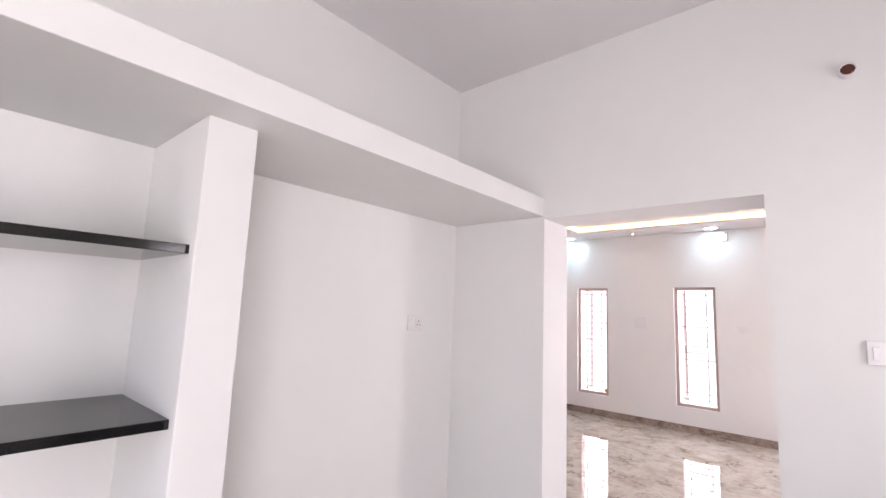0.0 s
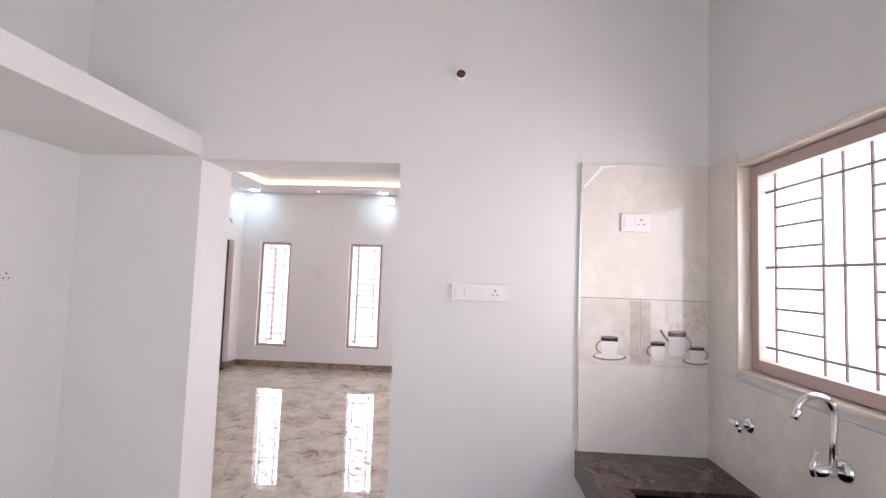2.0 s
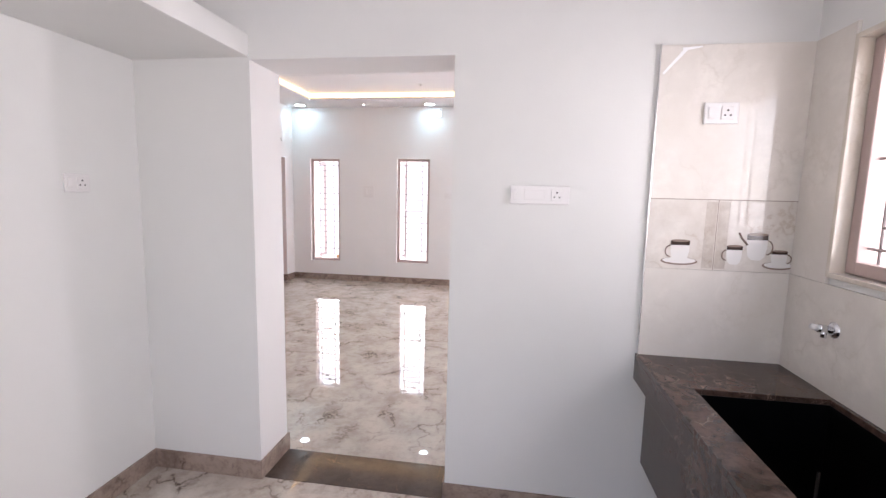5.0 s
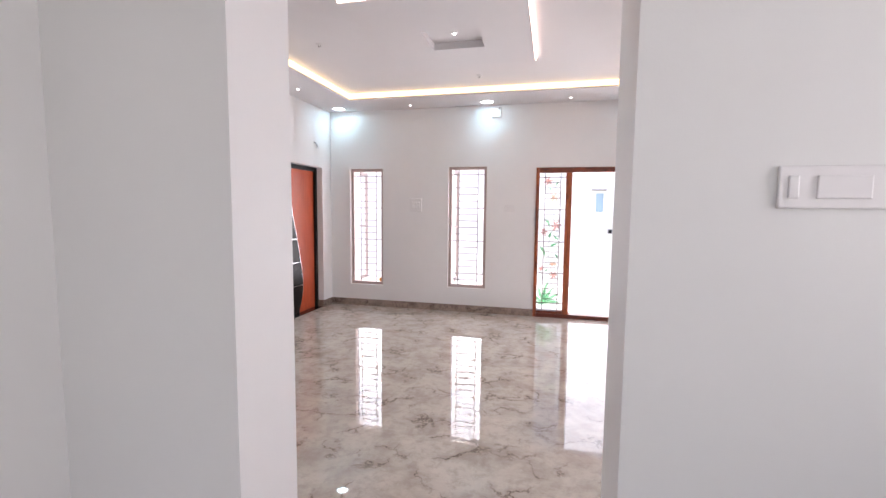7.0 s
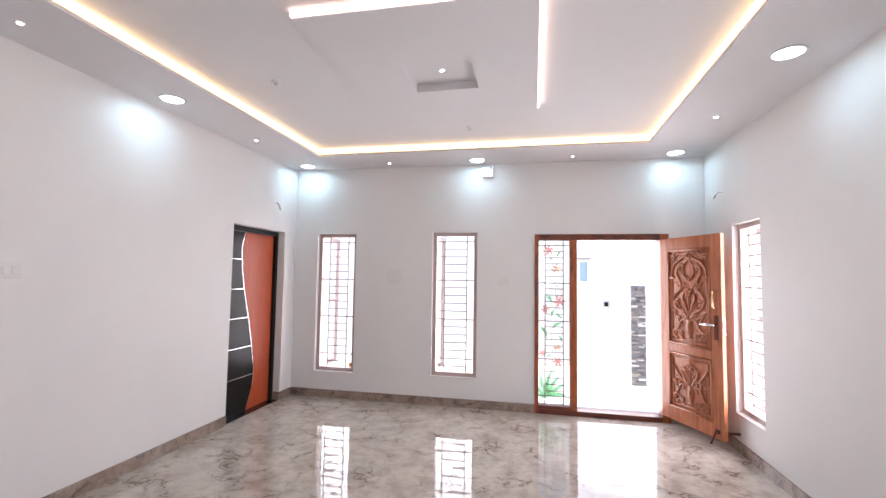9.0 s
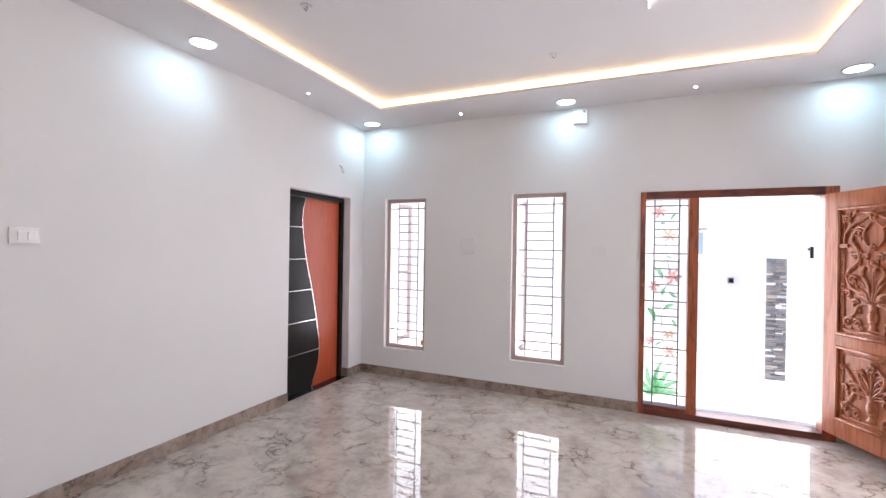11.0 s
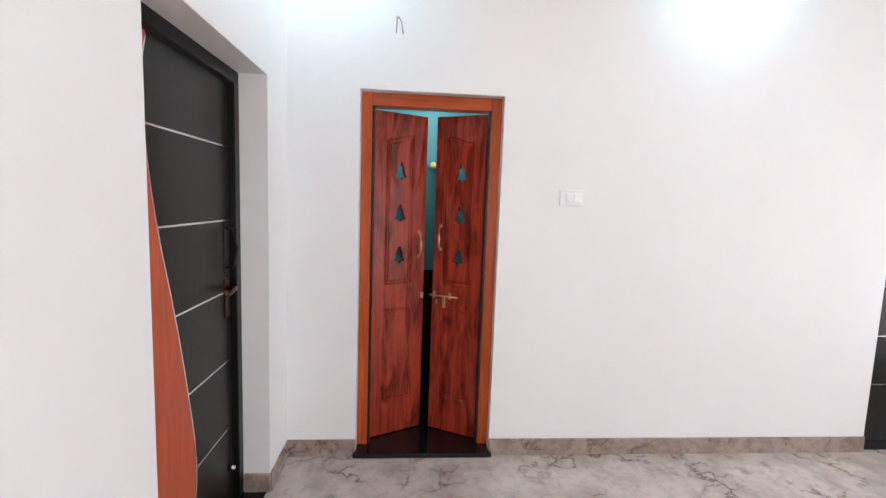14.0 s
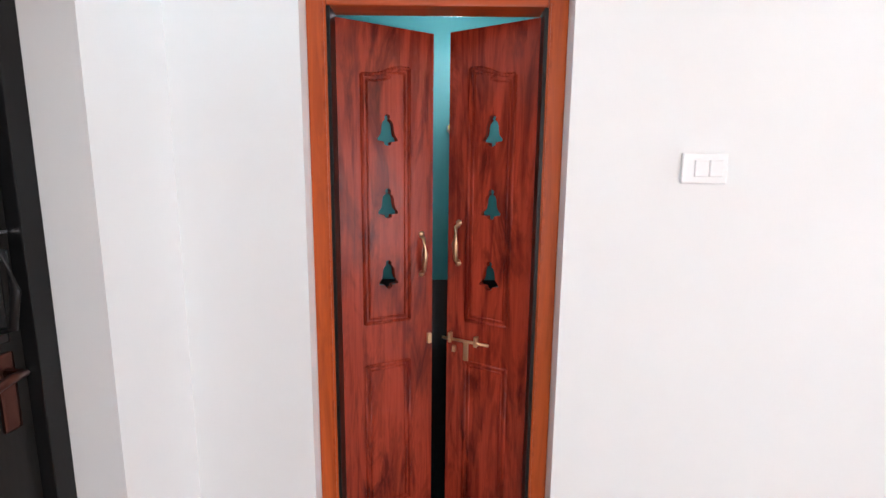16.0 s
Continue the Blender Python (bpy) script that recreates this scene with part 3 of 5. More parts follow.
rnd = random.Random(5)
for fx, fz, size, mt in ((0.135, 1.88, 0.075, M_PETAL), (0.225, 1.655, 0.075, M_PETAL_Y), (0.26, 1.27, 0.085, M_PETAL), (0.10, 1.18, 0.06, M_PETAL),
                         (0.235, 0.735, 0.055, M_PETAL_Y), (0.07, 0.665, 0.05, M_PETAL), (0.24, 0.575, 0.065, M_PETAL)):
    bm = bmesh.new()
    for k in range(6):
        petal(bm, fx, fz, size, size * 0.36, k * math.pi / 3 + rnd.uniform(-0.2, 0.2))
    fl = part("painted_flower", bm, mt, pane, "painted coral lily")
    bm = bmesh.new()
    petal(bm, fx - 0.012, fz, 0.028, 0.02, rnd.uniform(0, 6), 9.2055)
    part("flower_heart", bm, M_PETAL_Y if mt is M_PETAL else M_PETAL, fl)
for lx, lz, ln, tn in ((0.235, 1.80, 0.085, 0.9), (0.14, 1.765, 0.06, 0.0), (0.20, 1.46, 0.06, -0.4), (0.10, 1.36, 0.14, -1.0), (0.30, 1.08, 0.10, 2.4),
                       (0.18, 0.96, 0.13, 0.5), (0.045, 0.98, 0.16, -1.1), (0.25, 0.88, 0.09, -1.1), (0.12, 0.62, 0.07, 0.6), (0.17, 1.09, 0.10, 1.2)):
    bm = bmesh.new()
    petal(bm, lx, lz, ln, ln * 0.26, tn)
    part("painted_leaf", bm, M_GREEN, pane)
for tn, ln in ((1.9, 0.30), (1.45, 0.34), (1.1, 0.28), (0.65, 0.24), (2.4, 0.24), (2.9, 0.16), (0.1, 0.20), (1.65, 0.22)):
    bm = bmesh.new()
    petal(bm, 0.15, 0.17, ln, 0.045, tn)
    part("painted_leaf", bm, M_GREEN, pane)
bm = bmesh.new()
tube(bm, [(0.15, 9.205, 0.2), (0.19, 9.205, 0.6), (0.16, 9.205, 1.0), (0.23, 9.205, 1.3), (0.19, 9.205, 1.6), (0.15, 9.205, 1.86)], 0.0025, 5)
part("painted_stem", bm, M_GREEN, pane)

LEAF = pose(1.335, 9.08, 0.09, 0, 0, -66)
LW, LH, LT = 0.81, 1.90, 0.04


def placed(bm, m):
    bmesh.ops.transform(bm, matrix=m, verts=bm.verts)
    return bm


leaf = thing("door_leaf", LEAF.translation, "carved teak main door leaf standing open into the hall", "door")


def leafpart(name, bm, mat, parent=leaf, label="", smooth=False):
    return part(name, placed(bm, LEAF), mat, parent, label, smooth)


ST, UP0, UP1, LO0, LO1 = 0.115, 0.80, LH - 0.13, 0.14, 0.70
for nm, b in (("stile", (0, ST, 0, LT, 0, LH)), ("stile", (LW - ST - 0.015, LW, 0, LT, 0, LH)), ("rail", (ST, LW - ST - 0.015, 0, LT, LH - 0.12, LH)),
              ("rail", (ST, LW - ST - 0.015, 0, LT, LO1 + 0.01, UP0 - 0.01)), ("rail", (ST, LW - ST - 0.015, 0, LT, 0, LO0 - 0.01))):
    bm = bmesh.new()
    box(bm, *b, 0.003)
    leafpart(nm, bm, M_TEAK)
panels = []
for z0, z1 in ((UP0, UP1), (LO0, LO1)):
    x0, x1 = ST + 0.006, LW - ST - 0.021
    bm = bmesh.new()
    box(bm, x0, x1, 0.017, LT - 0.006, z0 - 0.01, z1 + 0.01)
    pn = leafpart("carved_panel", bm, M_TEAK)
    panels.append((pn, x0, x1, z0, z1))
    for ins, r in ((0.004, 0.012), (0.045, 0.008)):
        bm = bmesh.new()
        a, b, c, d = x0 + ins, x1 - ins, z0 + ins, z1 - ins
        yy = 0.002 if ins < 0.01 else 0.012
        for p, q in (((a, c), (b, c)), ((b, c), (b, d)), ((b, d), (a, d)), ((a, d), (a, c))):
            tube(bm, [(p[0], yy, p[1]), (q[0], yy, q[1])], r, 8)
        leafpart("moulding", bm, M_TEAK, pn, smooth=True)


def spiral(cx, cz, r, turns, start, way, n=26, tail=None, y=0.010):
    pts, rad = [], []
    if tail:
        pts.append((tail[0], y, tail[1]))
        rad.append(0.006)
    for i in range(n):
        t = i / (n - 1)
        a = start + way * turns * 2 * math.pi * t
        q = r * (1 - 0.86 * t)
        pts.append((cx + q * math.cos(a), y, cz + q * math.sin(a)))
        rad.append(0.0105 * (1 - 0.35 * t))
    rad[0] = 0.006
    return pts, rad


def blossom(bm, cx, cz, r, y=0.006):
    for k in range(5):
        a = k * 2 * math.pi / 5 + 0.3
        lathe(bm, Matrix.Translation((cx + r * 0.62 * math.cos(a), y, cz + r * 0.62 * math.sin(a))) @ pose(0, 0, 0, 90), [(r * 0.46, -0.004), (r * 0.40, 0.006), (r * 0.14, 0.010)], 8)
    lathe(bm, Matrix.Translation((cx, y, cz)) @ pose(0, 0, 0, 90), [(r * 0.3, 0), (r * 0.22, 0.016), (r * 0.06, 0.019)], 8)


def frond(bm, x, z, ln, turn, bend, r=0.011, y=0.009):
    pts, rad = [], []
    a = turn
    px, pz = x, z
    for i in range(10):
        pts.append((px, y, pz))
        rad.append(max(0.002, r * math.sin(math.pi * (0.12 + 0.85 * i / 9))))
        px += ln / 9 * math.cos(a)
        pz += ln / 9 * math.sin(a)
        a += bend / 9
    tube(bm, pts, rad, 6)


def sweep(pts, n=5):
    """A smooth line through the points given as (across, up)."""
    q = [pts[0], *pts, pts[-1]]
    out = []
    for i in range(1, len(q) - 2):
        p0, p1, p2, p3 = q[i - 1], q[i], q[i + 1], q[i + 2]
        for k in range(n):
            t = k / n
            out.append(tuple(0.5 * (2 * p1[c] + (p2[c] - p0[c]) * t + (2 * p0[c] - 5 * p1[c] + 4 * p2[c] - p3[c]) * t * t
                                    + (3 * p1[c] - p0[c] - 3 * p2[c] + p3[c]) * t ** 3) for c in (0, 1)))
    return out + [pts[-1]]


def stem(name, pn, mx, z0, side, pts, thick):
    line = sweep(pts)
    n = len(line) - 1
    bm = bmesh.new()
    tube(bm, [(mx + side * x, 0.008, z0 + z) for x, z in line], [thick * (0.55 + 0.6 * math.sin(math.pi * min(1, 0.12 + 0.8 * i / n))) for i in range(n + 1)], 6)
    return leafpart(name, bm, M_TEAK, pn, smooth=True)


# long stems (thickness, points) and curls (across, up, radius, way) of one half; the other half mirrors them
STEMS_UP = ((0.012, ((0.02, 0.27), (0.075, 0.33), (0.165, 0.37), (0.205, 0.46), (0.15, 0.53), (0.10, 0.58), (0.125, 0.66), (0.165, 0.73), (0.12, 0.82), (0.06, 0.80))),
            (0.010, ((0.012, 0.28), (0.04, 0.40), (0.085, 0.47), (0.06, 0.53))), (0.009, ((0.02, 0.66), (0.07, 0.72), (0.065, 0.80), (0.02, 0.85))),
            (0.011, ((0.235, 0.70), (0.215, 0.78), (0.15, 0.845), (0.08, 0.875), (0.03, 0.90))), (0.010, ((0.03, 0.26), (0.10, 0.24), (0.14, 0.17), (0.20, 0.13))))
CURLS_UP = ((0.130, 0.245, 0.042, 1), (0.195, 0.105, 0.040, -1), (0.115, 0.105, 0.034, 1), (0.155, 0.425, 0.040, -1), (0.130, 0.595, 0.034, 1), (0.195, 0.32, 0.028, 1),
            (0.205, 0.885, 0.032, 1), (0.12, 0.775, 0.028, -1), (0.055, 0.60, 0.026, -1))
STEMS_LOW = ((0.011, ((0.02, 0.26), (0.08, 0.33), (0.10, 0.41), (0.05, 0.45), (0.02, 0.41))), (0.010, ((0.03, 0.24), (0.12, 0.25), (0.16, 0.18), (0.21, 0.14))),
             (0.009, ((0.05, 0.30), (0.13, 0.33), (0.19, 0.40), (0.225, 0.42))))
CURLS_LOW = ((0.125, 0.275, 0.046, 1), (0.200, 0.115, 0.040, -1), (0.115, 0.100, 0.034, 1), (0.075, 0.385, 0.034, -1), (0.205, 0.265, 0.026, 1))
for pn, x0, x1, z0, z1 in panels:
    mx, tall = (x0 + x1) / 2, z1 - z0
    upper = tall > 0.7
    vz, vh = z0 + 0.07, 0.19
    bm = bmesh.new()
    flat = Matrix.Translation((mx, 0.014, vz)) @ Matrix.Diagonal((1, 0.5, 1, 1))
    lathe(bm, flat, [(0.036, 0), (0.040, 0.010), (0.022, 0.026), (0.040, vh * 0.36), (0.046, vh * 0.55), (0.030, vh * 0.8), (0.042, vh * 0.95), (0.045, vh)], 18)
    leafpart("carved_vase", bm, M_TEAK, pn, smooth=True)
    bm = bmesh.new()
    for k in range(5):
        zz = vz + 0.045 + k * 0.021
        tube(bm, [(mx - 0.038, 0.006, zz), (mx, -0.009, zz + 0.010), (mx + 0.038, 0.006, zz + 0.020)], 0.0036, 6)
    leafpart("vase_fluting", bm, M_TEAK, pn, smooth=True)
    bm = bmesh.new()
    tube(bm, [(mx, 0.009, vz + vh), (mx + 0.004, 0.006, vz + vh + 0.12), (mx, 0.008, z0 + (0.50 if upper else 0.42))], [0.010, 0.008, 0.005], 6)
    leafpart("carved_stem", bm, M_TEAK, pn, smooth=True)
    for side in (-1, 1):
        for thick, pts in (STEMS_UP if upper else STEMS_LOW):
            stem("carved_stem", pn, mx, z0, side, pts, thick)
        for cx, cz, r, way in (CURLS_UP if upper else CURLS_LOW):
            cx, cz = mx + side * cx, z0 + cz
            way *= side
            start = math.pi / 2 - way * 1.2
            bm = bmesh.new()
            pts, rad = spiral(cx, cz, r, 1.35, start, way, 22, y=0.008)
            tube(bm, pts, rad, 6)
            sc = leafpart("carved_scroll", bm, M_TEAK, pn, smooth=True)
            bm = bmesh.new()
            frond(bm, cx + side * r * 0.6, cz + r * 0.8, 0.050, math.pi / 2 - side * 0.9, -side * 1.6, 0.009, 0.009)
            leafpart("carved_leaf", bm, M_TEAK, sc, smooth=True)
            bm = bmesh.new()
            frond(bm, cx - side * r * 0.7, cz - r * 0.7, 0.045, -math.pi / 2 - side * 0.5, side * 1.5, 0.008, 0.009)
            leafpart("carved_leaf", bm, M_TEAK, sc, smooth=True)
        for dx, dz, r in (((0.195, 0.105, 0.026), (0.155, 0.425, 0.022)) if upper else ((0.20, 0.115, 0.026), (0.222, 0.42, 0.022))):
            bm = bmesh.new()
            blossom(bm, mx + side * dx, z0 + dz, r, 0.002)
            leafpart("carved_blossom", bm, M_TEAK, pn, smooth=True)
        for k in range(4):
            bm = bmesh.new()
            frond(bm, mx + side * 0.012, vz + vh - 0.01 + k * 0.012, 0.10 + 0.025 * k, math.pi / 2 - side * (1.05 - 0.28 * k), -side * 0.9, 0.009, 0.008)
            leafpart("carved_leaf", bm, M_TEAK, pn, smooth=True)
        if upper:
            for k in range(3):
                bm = bmesh.new()
                frond(bm, mx + side * (0.235 - 0.03 * k), z0 + 0.86 + 0.02 * k, 0.075, math.pi / 2 + side * (0.2 + 0.5 * k), -side * 1.2, 0.011, 0.008)
                leafpart("carved_leaf", bm, M_TEAK, pn, smooth=True)
            rope = bmesh.new()
            for k in range(22):
                zz = z0 + 0.17 + k * 0.0225
                lathe(rope, pose(mx + side * 0.238, 0.010, zz, 0, 22 * side), [(0.006, 0), (0.011, 0.008), (0.011, 0.014), (0.006, 0.022)], 8)
            leafpart("rope_column", rope, M_TEAK, pn, smooth=True)
            bm = bmesh.new()
            cxx = mx + side * 0.228
            box(bm, cxx - 0.034, cxx + 0.034, -0.004, 0.014, z0 + 0.668, z0 + 0.695, 0.004)
            leafpart("column_capital", bm, M_TEAK, pn)
    for dz, r in (((0.53, 0.042), (0.90, 0.034), (0.67, 0.028)) if upper else ((0.455, 0.040),)):
        bm = bmesh.new()
        blossom(bm, mx, z0 + dz, r, 0.002)
        leafpart("carved_blossom", bm, M_TEAK, pn, smooth=True)
# pull, lock with lever, edge strike, kick-down stop
hx = LW - 0.065
bm = bmesh.new()
tube(bm, [(hx, 0, 1.20), (hx, -0.04, 1.205), (hx, -0.045, 1.28), (hx, -0.04, 1.355), (hx, 0, 1.36)], 0.009, 8)
leafpart("pull_handle", bm, M_BRASS, label="cream and brass pull handle", smooth=True)
bm = bmesh.new()
box(bm, hx - 0.022, hx + 0.022, -0.008, 0, 0.90, 1.13, 0.003)
plate = leafpart("lock_plate", bm, M_BRONZE, label="dark lock plate with chrome lever")
bm = bmesh.new()
tube(bm, [(hx, 0, 1.04), (hx, -0.05, 1.04), (hx - 0.05, -0.055, 1.04), (hx - 0.14, -0.05, 1.035)], [0.012, 0.011, 0.012, 0.010], 8)
leafpart("lever", bm, M_CHROME, plate, smooth=True)
bm = bmesh.new()
box(bm, LW, LW + 0.006, 0.008, 0.03, 0.95, 1.09, 0.002)
leafpart("edge_strike", bm, M_CHROME)
bm = bmesh.new()
box(bm, LW - 0.10, LW - 0.05, -0.012, 0, 0.05, 0.085, 0.003)
tube(bm, [(LW - 0.075, -0.02, 0.07), (LW - 0.095, -0.06, -0.045)], [0.008, 0.011], 8)
leafpart("foot_stop", bm, M_BRONZE, label="bronze kick-down foot stop")
bm = bmesh.new()
tube(bm, [(HX1, 8.36, 0.16), (HX1 - 0.085, 8.36, 0.16)], [0.014, 0.011], 10)
tube(bm, [(HX1 - 0.085, 8.36, 0.16), (HX1 - 0.10, 8.36, 0.16)], 0.018, 10)
tagged(new("door_stopper", mesh_of("door_stopper", bm, M_BRONZE, True)), "small bronze door stopper fixed to the wall", "door stopper")

# ---- two-tone flush doors ----
CURVE = [(2.03, 0.305), (1.86, 0.262), (1.72, 0.262), (1.40, 0.315), (1.05, 0.415), (0.75, 0.49), (0.42, 0.548), (0.22, 0.52), (0.0, 0.43)]


def edge_at(z):
    for (za, ua), (zb, ub) in zip(CURVE, CURVE[1:]):
        if za >= z >= zb:
            t = (za - z) / (za - zb)
            i = CURVE.index((za, ua))
            p = CURVE[max(i - 1, 0)][1]
            q = CURVE[min(i + 2, len(CURVE) - 1)][1]
            return 0.5 * (2 * ua + (ub - p) * t + (2 * p - 5 * ua + 4 * ub - q) * t * t + (3 * ua - p - 3 * ub + q) * t ** 3)
    return CURVE[-1][1]


def flush_door(name, m, wide, high, dark_first, label, lock_at, shift=0.0):
    """Local x runs along the door, -y towards the viewer. The leaf fills a black frame of post width 0.055."""
    door = thing(name, m.translation, label, "door", "structure")

    def put(nm, bm, mat, parent=None, lab="", smooth=False):
        return part(nm, placed(bm, m), mat, parent or door, lab, smooth)

    P = 0.055
    for nm, b in (("frame_post", (0, P, -0.03, 0.06, 0, high)), ("frame_post", (wide - P, wide, -0.03, 0.06, 0, high)), ("frame_head", (P, wide - P, -0.03, 0.06, high - P, high))):
        bm = bmesh.new()
        box(bm, *b, 0.003)
        put(nm, bm, M_BLACKFRAME)
    x0, x1, top = P + 0.004, wide - P - 0.004, high - P - 0.004
    zs = [0.008 + (top - 0.008) * i / 48 for i in range(49)]
    line = [(x0 + shift + edge_at(z) * (x1 - x0) / 0.86, z) for z in zs]
    g = 0.0035
    bm = bmesh.new()
    box(bm, x0, x1, 0.006, 0.04, 0.006, top)
    body = put("leaf_core", bm, M_BLACKFRAME)
    dark, warm = (-1, 1) if dark_first else (1, -1)

    def field(side, ya, yb, za, zb):
        pts = [(x + side * g, z) for x, z in line if za + 1e-6 < z < zb - 1e-6]
        ea, eb = (x0 + shift + edge_at(q) * (x1 - x0) / 0.86 + side * g for q in (za, zb))
        far = x1 if side > 0 else x0
        bm = bmesh.new()
        slab(bm, [(far, za), (ea, za), *pts, (eb, zb), (far, zb)], ya, yb)
        return bm

    put("warm_panel", field(warm, 0.0, 0.007, 0.008, top), M_RED, None, "glossy orange-red laminate panel")
    cuts = [0.008, 0.392, 0.72, 1.048, 1.372, 1.70, top]
    for a, b in zip(cuts, cuts[1:]):
        put("dark_panel", field(dark, 0.0, 0.007, a + (0.003 if a > 0.1 else 0), b - (0.003 if b < top - 0.01 else 0)), M_BLACK, None, "black laminate panel")
    for a in cuts[1:-1]:
        e = x0 + shift + edge_at(a) * (x1 - x0) / 0.86
        far = x1 if dark > 0 else x0
        bm = bmesh.new()
        box(bm, min(e, far), max(e, far), -0.001, 0.005, a - 0.0035, a + 0.0035)
        put("steel_strip", bm, M_STRIP)
    bm = bmesh.new()
    slab(bm, [(x - g, z) for x, z in line] + [(x + g, z) for x, z in reversed(line)], -0.0015, 0.006)
    put("curved_strip", bm, M_STRIP)
    if lock_at is not None:
        h = x1 - 0.05 if lock_at > 0 else x0 + 0.05
        d = -lock_at
        bm = bmesh.new()
        box(bm, h - 0.018, h + 0.018, -0.006, 0, 1.13, 1.37, 0.005)
        pl = put("pull_plate", bm, M_IRON, None, "black iron pull handle")
        bm = bmesh.new()
        tube(bm, [(h, 0, 1.16), (h, -0.035, 1.165), (h, -0.05, 1.25), (h, -0.035, 1.335), (h, 0, 1.34)], [0.008, 0.008, 0.010, 0.008, 0.008], 8)
        put("pull", bm, M_IRON, pl, smooth=True)
        bm = bmesh.new()
        box(bm, h - 0.02, h + 0.02, -0.007, 0, 0.93, 1.11, 0.006)
        pl = put("lock_plate", bm, M_BRONZE, None, "reddish bronze lever lock")
        bm = bmesh.new()
        tube(bm, [(h, 0, 1.065), (h, -0.045, 1.065), (h + d * 0.04, -0.055, 1.07), (h + d * 0.09, -0.052, 1.055), (h + d * 0.13, -0.05, 1.06)], [0.011, 0.010, 0.011, 0.009, 0.007], 8)
        put("lever", bm, M_BRONZE, pl, smooth=True)
        bm = bmesh.new()
        lathe(bm, pose(h, 0, 0.2, 90), [(0.013, 0), (0.013, 0.02), (0.009, 0.03)], 10)
        put("bumper", bm, M_CHROME, None, smooth=True)
    return door


flush_door("door_2", pose(-3.212, BD[0], 0, 0, 0, 90), BD[1] - BD[0], BD[3], True, "closed flush door in black and red laminate", None)
flush_door("door_3", pose(SD[1], 4.125, 0, 0, 0, 180), SD[1] - SD[0], SD[3], False, "closed flush door in orange and black laminate", 1, -0.05)
for nm, b in (("door_2", (-3.35, -3.107, BD[0], BD[1])), ("door_3", (SD[0], SD[1], 4.06, 4.268))):
    bm = bmesh.new()
    box(bm, *b, 0.0005, 0.006, 0.001)
    solid("threshold", bm, M_BLACK_STONE, "black polished granite strip under a flush door", "threshold")

# ---- prayer room: frame, two leaves ajar, teal room behind ----
pd0, pd1, _, pdz = PD
pframe = thing("door_4", (-3.18, 5.08, 0.0), "varnished orange-brown wooden frame of the prayer room", "door", "structure")
for nm, b, mt in (("frame_post", (-3.247, -3.157, pd0, pd0 + 0.06, 0.03, pdz), M_PFRAME), ("frame_post", (-3.247, -3.157, pd1 - 0.06, pd1, 0.03, pdz), M_PFRAME),
                  ("frame_head", (-3.247, -3.157, pd0 + 0.06, pd1 - 0.06, pdz - 0.07, pdz), M_PFRAME_H)):
    boxpart(nm, b, mt, pframe, bevel=0.006)
for y0, y1 in ((pd0 + 0.046, pd0 + 0.054), (pd1 - 0.054, pd1 - 0.046)):
    boxpart("rebate_bead", (-3.159, -3.153, y0, y1, 0.03, pdz - 0.06), M_PFRAME_H, pframe)
# black strips put in for the shade between each leaf and its post
for y0, y1 in ((pd0 + 0.058, pd0 + 0.071), (pd1 - 0.071, pd1 - 0.058)):
    boxpart("gap_shade_strip", (-3.232, -3.162, y0, y1, 0.03, pdz - 0.07), M_BLACKFRAME, pframe, "black strip standing in for the shaded gap")
bm = bmesh.new()
box(bm, -3.35, -3.057, pd0 - 0.012, pd1 + 0.012, 0.0, 0.028, 0.004)
solid("threshold", bm, M_BLACK_STONE, "black polished granite step at the prayer room door", "threshold")

BELL = [(0.0, 0.054), (0.008, 0.052), (0.011, 0.044), (0.008, 0.037), (0.016, 0.031), (0.021, 0.020), (0.0225, 0.002), (0.026, -0.014), (0.036, -0.026), (0.036, -0.033), (0.013, -0.037), (0.012, -0.046), (0.0, -0.051)]


def bell(cx, cz):
    right = [(cx + a, cz + b) for a, b in BELL]
    left = [(cx - a, cz + b) for a, b in BELL[-2:0:-1]]
    return right + left


